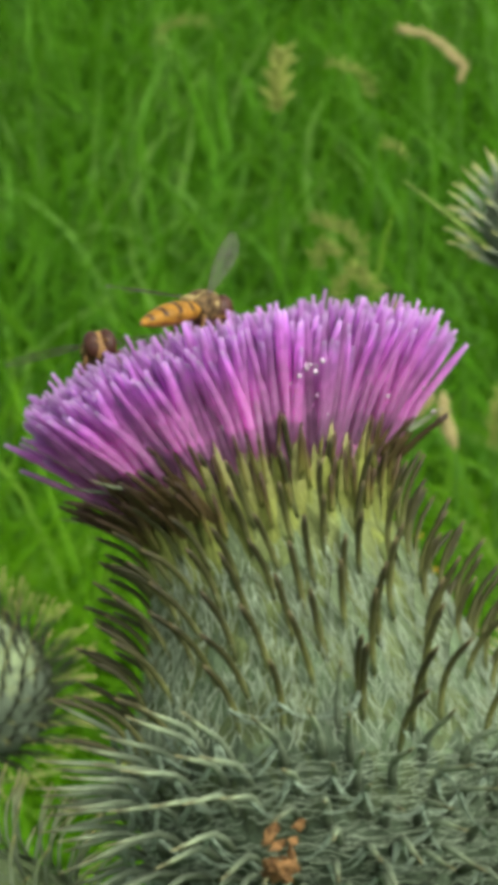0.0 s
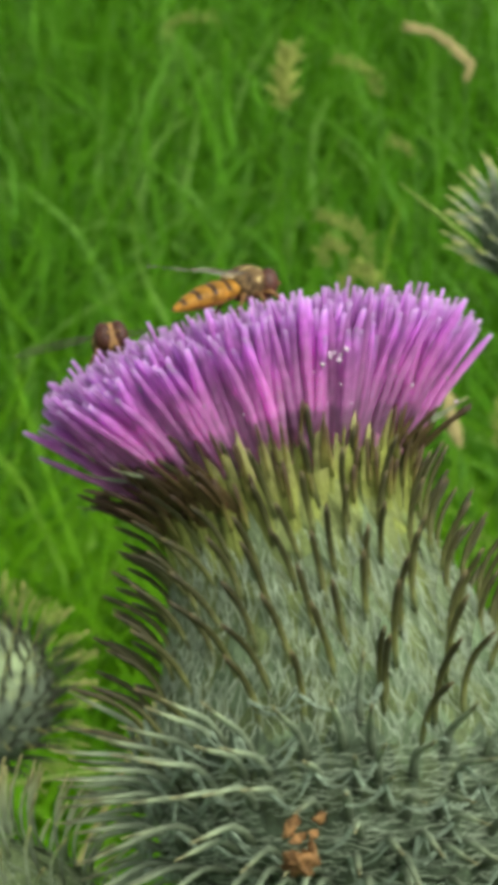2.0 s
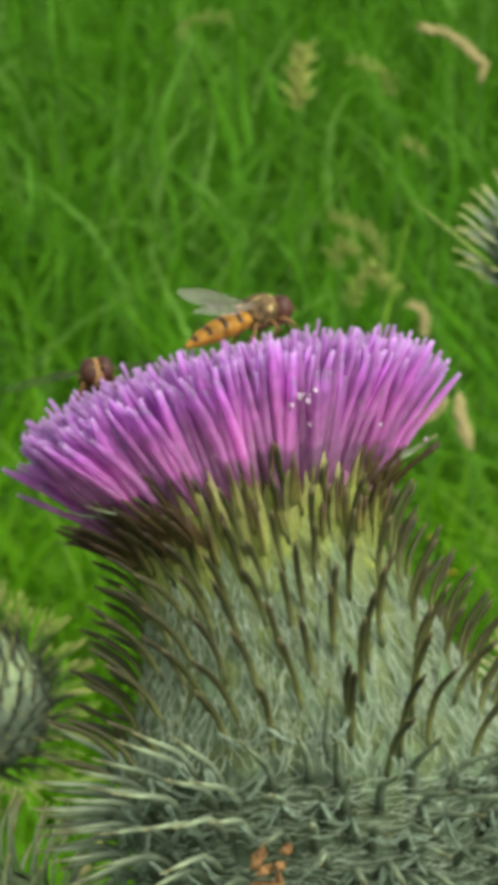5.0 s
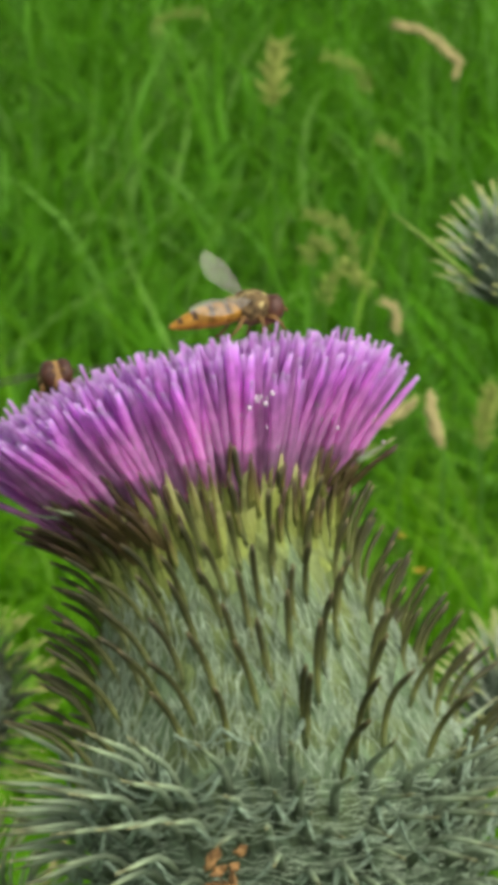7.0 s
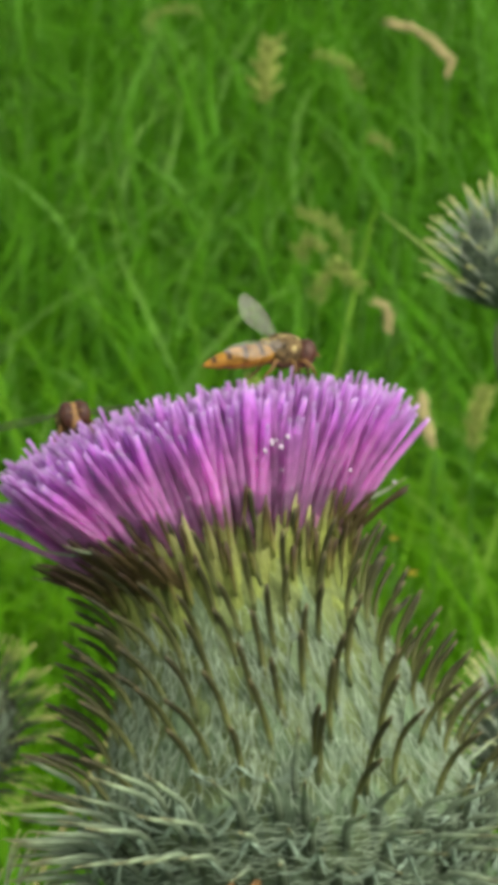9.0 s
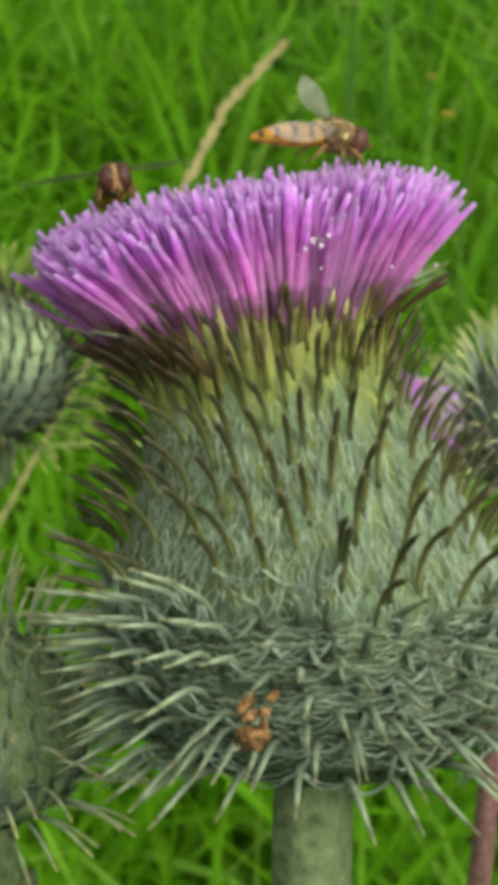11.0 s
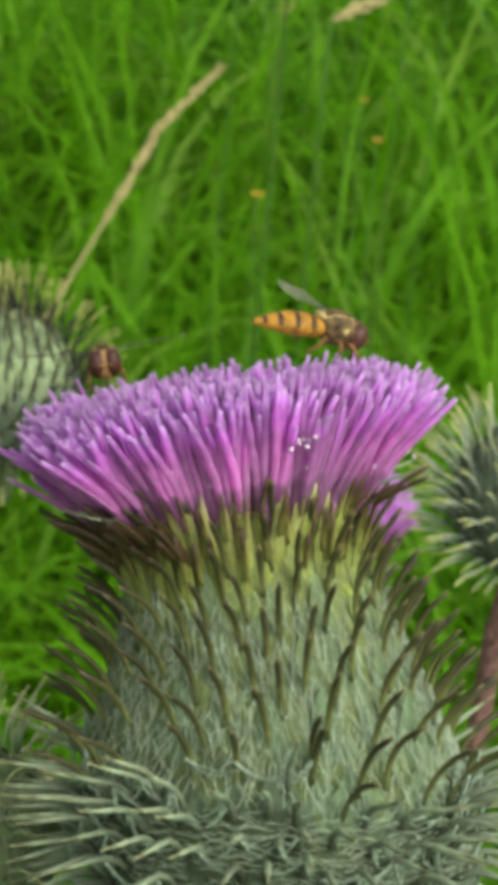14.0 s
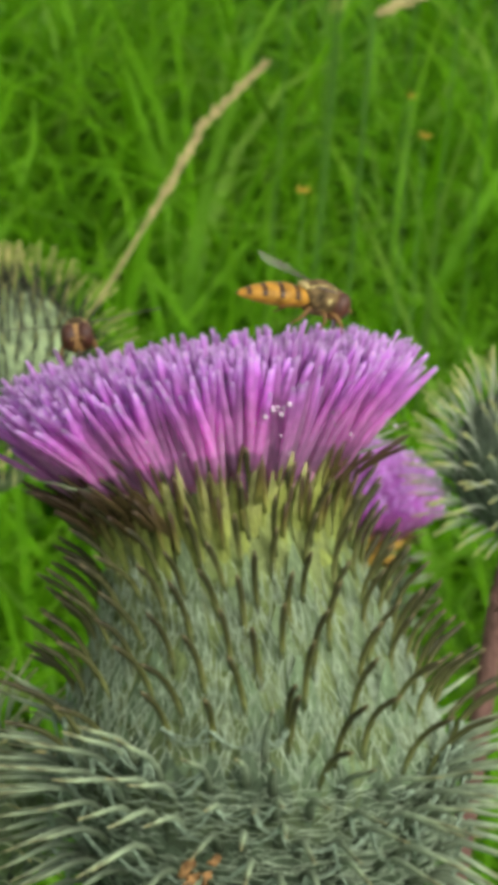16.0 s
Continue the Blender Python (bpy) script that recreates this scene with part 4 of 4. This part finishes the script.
def wing_pose(side, sweep, lift, roll=0.0):
    return pose(1.9 * MM, side * 0.85 * MM, 0.95 * MM, roll * side, lift, -side * sweep)


fly_a, wings_a = hoverfly("hoverfly", "orange and black banded hoverfly feeding on the thistle florets", 40, 12)
fly_b, wings_b = hoverfly("hoverfly", "brown-eyed hoverfly facing outward at the rim of the thistle flower", 72, 4, 1.12)

# ---- seed heads and flowers in the meadow ----
def spike(name, points, r, label, mat, foot, seed, grains=60, fat=1.0, stalk=0.0006):
    """A dry grass spike: a thin stalk from the ground and overlapping grains along the last stretch."""
    g = random.Random(seed)
    root = new(name)
    tagged(root, label, "grass stalk", "grass seed heads")
    root.matrix_basis = Matrix.Translation(foot)
    pts = [Vector(p) - Vector(foot) for p in points]
    back = (pts[0] - pts[1]).normalized()
    low = pts[0] + back * 0.12 if grains >= 70 else pts[0] + Vector((0, 0, -0.1))
    line = [Vector((0, 0, 0)), Vector((low.x * 0.6, low.y * 0.6, low.z * 0.6)), low, *pts]
    v, f = rings_mesh(tube(line, [0.0007, 0.0007] + [stalk] * (len(line) - 3) + [stalk * 0.6], 6))
    part_mesh("stalk", mesh_of("stalk", v, f, [M_STALK_GRASS if grains < 70 else mat]), root)
    seg = [(pts[i + 1] - pts[i]).length for i in range(len(pts) - 1)]
    total = sum(seg)
    for k in range(grains):
        d = total * (k + 0.5) / grains
        i = 0
        while i < len(seg) - 1 and d > seg[i]:
            d -= seg[i]
            i += 1
        way = (pts[i + 1] - pts[i]).normalized()
        c = pts[i] + way * d
        u = k / grains
        ln = r * 2.6 * (0.8 + 0.5 * g.random())
        wid = r * fat * (0.5 + 0.7 * math.sin(math.pi * (0.12 + 0.8 * u))) * 0.55
        ang = k * 2.4
        side = way.orthogonal().normalized()
        off = side * math.cos(ang) + way.cross(side) * math.sin(ang)
        d2 = (way + off * (g.uniform(0.7, 1.6) if mat is M_STRAW_GREEN else g.uniform(0.25, 0.5))).normalized()
        wid *= 0.55 if mat is M_STRAW_GREEN else 1.0
        q = [c, c + d2 * ln * 0.35, c + d2 * ln * 0.75, c + d2 * ln]
        v, f = rings_mesh(tube(q, [wid * 0.4, wid, wid * 0.7, wid * 0.1], 5))
        part_mesh("grain", mesh_of("grain", v, f, [mat]), root)
    return root


spike("grass_spike", [(-0.0828, 0.5840, 0.7721), (-0.0773, 0.5906, 0.7821), (-0.0699, 0.6006, 0.7975), (-0.0632, 0.6054, 0.8047), (-0.0530, 0.6124, 0.8149)], 0.0014, "dry straw-coloured grass spike leaning over the meadow", M_STRAW, (-0.170, 0.469, 0.0), 21, 70, 1.00)
spike("grass_spike", [(-0.0021, 1.7217, 0.6794), (0.0006, 1.7261, 0.6907), (-0.0115, 1.7303, 0.7047), (-0.0248, 1.7322, 0.7130), (-0.0388, 1.7322, 0.7163)], 0.0030, "dry straw-coloured drooping grass spike", M_STRAW, (-0.002, 1.722, 0.0), 22, 50, 1.00)
spike("grass_spike", [(-0.2135, 1.8456, 0.6837), (-0.2189, 1.8488, 0.6934), (-0.2076, 1.8521, 0.6996), (-0.1831, 1.8542, 0.7000)], 0.0026, "dry straw-coloured drooping grass spike", M_STRAW_GREEN, (-0.213, 1.846, 0.0), 31, 26, 1.00)
spike("grass_spike", [(-0.1257, 1.7248, 0.6621), (-0.1266, 1.7295, 0.6747), (-0.1259, 1.7344, 0.6874), (-0.1230, 1.7394, 0.7000)], 0.0050, "ripening yellow-green grass panicle in the meadow", M_STRAW_GREEN, (-0.126, 1.725, 0.0), 32, 40, 1.30)
spike("grass_spike", [(-0.0592, 1.7071, 0.6745), (-0.0651, 1.7120, 0.6889), (-0.0785, 1.7144, 0.6980), (-0.0899, 1.7142, 0.7000)], 0.0030, "ripening yellow-green grass panicle in the meadow", M_STRAW_GREEN, (-0.059, 1.707, 0.0), 33, 24, 1.00)
spike("grass_spike", [(-0.0533, 1.3245, 0.6717), (-0.0547, 1.3300, 0.6864), (-0.0635, 1.3324, 0.6947), (-0.0807, 1.3330, 0.7000)], 0.0026, "dry straw-coloured drooping grass spike", M_STRAW_GREEN, (-0.053, 1.325, 0.0), 34, 34, 1.00)
spike("grass_spike", [(-0.0625, 1.1946, 0.6909), (-0.0584, 1.2000, 0.7043), (-0.0512, 1.2026, 0.7096), (-0.0410, 1.1998, 0.7000)], 0.0028, "ripening yellow-green grass panicle in the meadow", M_STRAW_GREEN, (-0.063, 1.195, 0.0), 35, 36, 1.00)
spike("grass_spike", [(-0.0720, 1.2597, 0.6917), (-0.0751, 1.2627, 0.7002), (-0.0706, 1.2652, 0.7058), (-0.0625, 1.2636, 0.7000)], 0.0024, "ripening yellow-green grass panicle in the meadow", M_STRAW_GREEN, (-0.072, 1.260, 0.0), 36, 30, 1.00)
spike("grass_spike", [(-0.0241, 1.1618, 0.6841), (-0.0247, 1.1648, 0.6920), (-0.0259, 1.1667, 0.6973), (-0.0293, 1.1674, 0.7000)], 0.0024, "dry straw-coloured drooping grass spike", M_STRAW, (-0.024, 1.162, 0.0), 37, 14, 1.00)
spike("grass_spike", [(0.0003, 1.0125, 0.6808), (-0.0018, 1.0146, 0.6868), (-0.0039, 1.0172, 0.6940), (-0.0050, 1.0194, 0.7000)], 0.0032, "dry straw-coloured drooping grass spike", M_STRAW, (0.000, 1.013, 0.0), 38, 22, 1.00)
spike("grass_spike", [(0.0174, 1.0324, 0.6734), (0.0186, 1.0361, 0.6831), (0.0205, 1.0400, 0.6928), (0.0235, 1.0429, 0.7000)], 0.0030, "ripening yellow-green grass panicle in the meadow", M_STRAW_GREEN, (0.017, 1.032, 0.0), 39, 40, 1.00)
spike("grass_spike", [(-0.0305, 1.4960, 0.6901), (-0.0339, 1.4968, 0.6928), (-0.0408, 1.4979, 0.6974), (-0.0460, 1.4985, 0.7000)], 0.0022, "dry straw-coloured drooping grass spike", M_STRAW_GREEN, (-0.030, 1.496, 0.0), 40, 16, 1.00)
spike("grass_spike", [(-0.0518, 0.9566, 0.6829), (-0.0514, 0.9610, 0.6917), (-0.0512, 0.9643, 0.6982), (-0.0516, 0.9651, 0.7000)], 0.0022, "dry straw-coloured drooping grass spike", M_STRAW_GREEN, (-0.052, 0.957, 0.0), 41, 24, 1.00)
spike("grass_spike", [(-0.0507, 0.9590, 0.7009), (-0.0425, 0.9602, 0.7017), (-0.0364, 0.9605, 0.7013), (-0.0298, 0.9605, 0.7000)], 0.0022, "dry straw-coloured drooping grass spike", M_STRAW_GREEN, (-0.051, 0.959, 0.0), 42, 24, 1.00)
spike("grass_spike", [(-0.0505, 0.9472, 0.7061), (-0.0563, 0.9465, 0.7056), (-0.0622, 0.9447, 0.7030), (-0.0661, 0.9428, 0.7000)], 0.0022, "dry straw-coloured drooping grass spike", M_STRAW_GREEN, (-0.051, 0.947, 0.0), 43, 24, 1.00)
spike("grass_spike", [(-0.0773, 1.0325, 0.6896), (-0.0748, 1.0333, 0.6908), (-0.0801, 1.0357, 0.6965), (-0.0854, 1.0369, 0.7000)], 0.0040, "ripening yellow-green grass panicle in the meadow", M_STRAW_GREEN, (-0.077, 1.032, 0.0), 44, 24, 1.00)
spike("grass_spike", [(-0.0200, 0.5987, 0.8408), (-0.0154, 0.6007, 0.8436), (-0.0106, 0.6024, 0.8461), (-0.0041, 0.6048, 0.8492)], 0.0018, "dry straw-coloured drooping grass spike", M_STRAW, (-0.020, 0.599, 0.0), 45, 30, 1.00)
spike("grass_spike", [(-0.0929, 0.2863, 0.7723), (-0.0887, 0.2953, 0.7835), (-0.0840, 0.3020, 0.7918), (-0.0794, 0.3087, 0.8000)], 0.0008, "ripening yellow-green grass panicle in the meadow", M_STRAW_GREEN, (-0.093, 0.286, 0.0), 46, 10, 0.50)


def meadow_flower(place, size, seed):
    """A small yellow flower with five petals on a thin stalk."""
    g = random.Random(seed)
    root = new("meadow_flower")
    tagged(root, "small yellow-orange flower among the green meadow grass", "flower", "meadow flowers")
    root.matrix_basis = Matrix.Translation((place[0], place[1], 0.0))
    z = place[2]
    v, f = rings_mesh(tube([(0, 0, 0), (0.01, 0.0, z * 0.5), (0, 0, z - 0.001)], [0.0004, 0.0003, 0.0002], 6))
    part_mesh("stalk", mesh_of("stalk", v, f, [M_STALK_GRASS]), root)
    for k in range(5):
        q = [(0, 0, 0), (size * 0.45, 0, size * 0.25), (size * 0.8, 0, size * 0.35), (size, 0, size * 0.25)]
        v, f = rings_mesh(tube(q, [size * 0.12, size * 0.32, size * 0.34, size * 0.12], 6, 0.2, math.pi / 2))
        part_mesh("petal", mesh_of("petal", v, f, [M_PETAL]), root, Matrix.Translation((0, 0, z)) @ pose(0, 0, 0, -40 + g.uniform(-10, 10), 0, 0) @ pose(0, 0, 0, 0, 0, 72 * k + g.uniform(-9, 9)))


meadow_flower((-0.0407, 0.6609, 0.7490), 0.0022, 51)
meadow_flower((-0.0033, 0.7007, 0.7543), 0.0020, 52)
meadow_flower((-0.0100, 0.7279, 0.7561), 0.0015, 53)


# ---- what moves ----
def motions():
    walk(fly_a, [
        (0, pose(-0.00929, -0.00138, 1.07363, -16.4, 11.3, 50.9)),
        (0.5, pose(-0.00847, -0.00107, 1.07408, -16.6, 8.4, 49.6)),
        (1, pose(-0.00823, -0.00096, 1.07442, -17.9, 13.1, 38.2)),
        (1.5, pose(-0.00788, -0.00103, 1.07425, -17.2, 5.3, 43.9)),
        (2, pose(-0.00786, -0.00105, 1.07420, -17.6, 2.0, 40.2)),
        (2.5, pose(-0.00760, -0.00087, 1.07460, -17.4, 5.2, 41.9)),
        (3, pose(-0.00729, -0.00073, 1.07484, -17.9, 1.7, 35.5)),
        (3.5, pose(-0.00766, -0.00098, 1.07439, -18.2, 0.1, 29.2)),
        (4, pose(-0.00684, -0.00077, 1.07472, -18.3, -4.1, 29.6)),
        (4.5, pose(-0.00496, -0.00055, 1.07487, -18.1, 3.6, 32.7)),
        (5, pose(-0.00453, -0.00049, 1.07491, -18.2, -5.6, 33.9)),
        (7.5, pose(-0.00153, 0.00010, 1.07578, -18.4, 8.1, 24.5)),
        (8, pose(-0.00118, 0.00002, 1.07549, -18.7, 14.0, 27.6)),
        (8.5, pose(-0.00060, 0.00014, 1.07571, -18.3, 6.3, 21.7)),
        (9, pose(-0.00059, 0.00018, 1.07583, -18.3, 5.2, 25.1)),
        (9.5, pose(-0.00022, 0.00006, 1.07546, -18.4, 8.0, 19.6)),
        (10, pose(-0.00021, 0.00032, 1.07563, -18.3, 9.0, 13.6)),
        (10.2, pose(-0.00030, 0.00056, 1.07583, -18.7, 13.2, 20.0)),
        (12.5, pose(0.00023, 0.00013, 1.07699, -11.6, 6.1, 18.5)),
        (13, pose(0.00029, -0.00080, 1.07744, -11.9, 6.3, 21.9)),
        (13.5, pose(0.00055, 0.00002, 1.07689, -12.1, 8.1, 23.8)),
        (14, pose(0.00067, 0.00070, 1.07708, -12.4, 16.6, 20.3)),
        (14.5, pose(0.00024, 0.00056, 1.07716, -12.6, 16.3, 24.4)),
        (15, pose(0.00047, 0.00078, 1.07699, -12.3, 14.3, 23.5)),
        (15.5, pose(0.00100, 0.00052, 1.07701, -12.3, 15.9, 21.2)),
        (16, pose(0.00137, 0.00038, 1.07706, -12.6, 18.0, 24.5)),
    ])
    walk(fly_b, [
        (0, pose(-0.01920, 0.01535, 1.06351, 3.8, -45.8, -72.2)),
        (1.5, pose(-0.01988, 0.01523, 1.06342, 3.8, -45.8, -72.2)),
        (2, pose(-0.01993, 0.01518, 1.06320, 3.8, -45.8, -72.2)),
        (3.5, pose(-0.01967, 0.01524, 1.06289, 3.8, -45.8, -72.2)),
        (5, pose(-0.01927, 0.01534, 1.06338, 3.8, -45.8, -72.2)),
        (7.5, pose(-0.01931, 0.01525, 1.06312, 3.8, -45.8, -72.2)),
        (8, pose(-0.01941, 0.01523, 1.06300, 3.8, -45.8, -72.2)),
        (9, pose(-0.01924, 0.01521, 1.06294, 3.8, -45.8, -72.2)),
        (9.5, pose(-0.01961, 0.01518, 1.06300, 3.8, -45.8, -72.2)),
        (10, pose(-0.01939, 0.01562, 1.06217, 3.8, -45.8, -72.2)),
        (10.2, pose(-0.01943, 0.01600, 1.06194, 3.8, -45.8, -72.2)),
        (12.5, pose(-0.01791, 0.01800, 1.06189, 10.9, -30.4, -83.1)),
        (13.5, pose(-0.01832, 0.01750, 1.06142, 11.0, -30.4, -83.1)),
        (14.5, pose(-0.01792, 0.01769, 1.06103, 11.0, -30.4, -83.1)),
        (15, pose(-0.01839, 0.01793, 1.06097, 11.0, -30.4, -83.1)),
        (16, pose(-0.01896, 0.01728, 1.06102, 10.6, -30.3, -82.9)),
    ])
    walk(wings_a[0], [(0, wing_pose(1, 34, 14)), (1.0, wing_pose(1, 30, 14)), (1.5, wing_pose(1, 30, 16)), (3.0, wing_pose(1, 28, 14)), (4.0, wing_pose(1, 60, 20, 20)), (4.5, wing_pose(1, 82, 34, 20)), (5.0, wing_pose(1, 60, 20, 20)), (7.5, wing_pose(1, 84, 38, 20)), (9.0, wing_pose(1, 84, 36, 20)), (10.2, wing_pose(1, 84, 28, 20)), (12.5, wing_pose(1, 84, 14, 10)), (13.0, wing_pose(1, 66, 4, 10)), (14.5, wing_pose(1, 70, 4)), (16.0, wing_pose(1, 70, 4))])
    walk(wings_a[1], [(0, wing_pose(-1, 70, 40)), (1.0, wing_pose(-1, 50, 30)), (1.5, wing_pose(-1, 20, 10, -20)), (5.0, wing_pose(-1, 16, 8, -30)), (7.5, wing_pose(-1, 24, -5, -40)), (10.2, wing_pose(-1, 24, -5, -40)), (12.5, wing_pose(-1, 12, 0, -50)), (13.0, wing_pose(-1, 60, 12)), (16.0, wing_pose(-1, 64, 12))])
    walk(bud_a, [(0, pose(-0.09121, 0.17426, 0.00150)), (0.5, pose(-0.09072, 0.17379, -0.00019)), (1, pose(-0.09080, 0.17380, 0.00001)), (1.5, pose(-0.09242, 0.17368, 0.00024)), (2, pose(-0.09241, 0.17350, -0.00024)), (2.5, pose(-0.09227, 0.17337, -0.00061)), (3, pose(-0.09082, 0.17352, -0.00067)), (3.5, pose(-0.09135, 0.17312, -0.00132)), (4, pose(-0.09132, 0.17331, -0.00090)), (4.5, pose(-0.09263, 0.17326, -0.00061)), (5, pose(-0.09273, 0.17364, 0.00039)), (7.5, pose(-0.09342, 0.17363, 0.00017)), (8.5, pose(-0.09264, 0.17283, -0.00220)), (9.5, pose(-0.09298, 0.17248, -0.00313)), (10, pose(-0.09139, 0.16967, -0.00872)), (10.2, pose(-0.09156, 0.16809, -0.01057)), (12.5, pose(-0.07706, 0.17503, 0.00053)), (13, pose(-0.07787, 0.17465, -0.00002)), (13.5, pose(-0.07747, 0.17484, 0.00020)), (14, pose(-0.07671, 0.17468, -0.00002)), (14.5, pose(-0.07668, 0.17480, 0.00010)), (15, pose(-0.07711, 0.17500, 0.00041)), (15.5, pose(-0.07841, 0.17499, 0.00044)), (16, pose(-0.07907, 0.17522, 0.00082))])
    walk(bud_c, [(0, pose(0.00260, 0.23351, 0.00125)), (0.5, pose(0.00172, 0.23312, 0.00038)), (1, pose(0.00072, 0.23311, 0.00057)), (1.5, pose(0.00205, 0.23333, 0.00090)), (2, pose(-0.00033, 0.23274, -0.00016)), (2.5, pose(0.00121, 0.23330, 0.00098)), (3, pose(0.00045, 0.23297, 0.00024)), (3.5, pose(0.00223, 0.23305, 0.00007)), (4, pose(0.00089, 0.23280, -0.00026)), (4.5, pose(0.00188, 0.23319, 0.00053)), (5, pose(0.00260, 0.23294, -0.00031)), (7.5, pose(0.00479, 0.23240, -0.00222)), (8, pose(0.00428, 0.23262, -0.00152)), (8.5, pose(0.00275, 0.23266, -0.00107)), (9, pose(0.00263, 0.23331, 0.00069)), (9.5, pose(0.00181, 0.23304, 0.00016)), (10.2, pose(0.00230, 0.23266, -0.00078)), (12.5, pose(0.00730, 0.23266, 0.00300)), (16, pose(0.00730, 0.23266, 0.00300))])
    walk(bud_d, [(0, pose(0.01081, 0.13308, 0.00282)), (5, pose(0.01017, 0.13272, 0.00200)), (7.5, pose(0.01039, 0.13253, 0.00143)), (8, pose(0.00863, 0.13245, 0.00159)), (9, pose(0.01197, 0.13223, 0.00029)), (9.5, pose(0.01146, 0.13235, 0.00073)), (10, pose(0.00454, 0.12959, -0.00409)), (10.2, pose(0.00350, 0.12896, -0.00454)), (12.5, pose(0.01191, 0.13254, 0.00074)), (13, pose(0.01177, 0.13272, 0.00104)), (13.5, pose(0.01160, 0.13295, 0.00144)), (14, pose(0.01347, 0.13218, 0.00008)), (14.5, pose(0.01352, 0.13225, 0.00015)), (15, pose(0.01307, 0.13249, 0.00057)), (15.5, pose(0.01090, 0.13308, 0.00170)), (16, pose(0.01031, 0.13359, 0.00257))])
    walk(bud_b, [(0, pose(-0.04900, -0.04400, 0.00000)), (10.2, pose(-0.04900, -0.04400, 0.00000)), (12.5, pose(-0.04766, -0.03975, 0.0030)), (16, pose(-0.04766, -0.03975, 0.0030))])


motions()
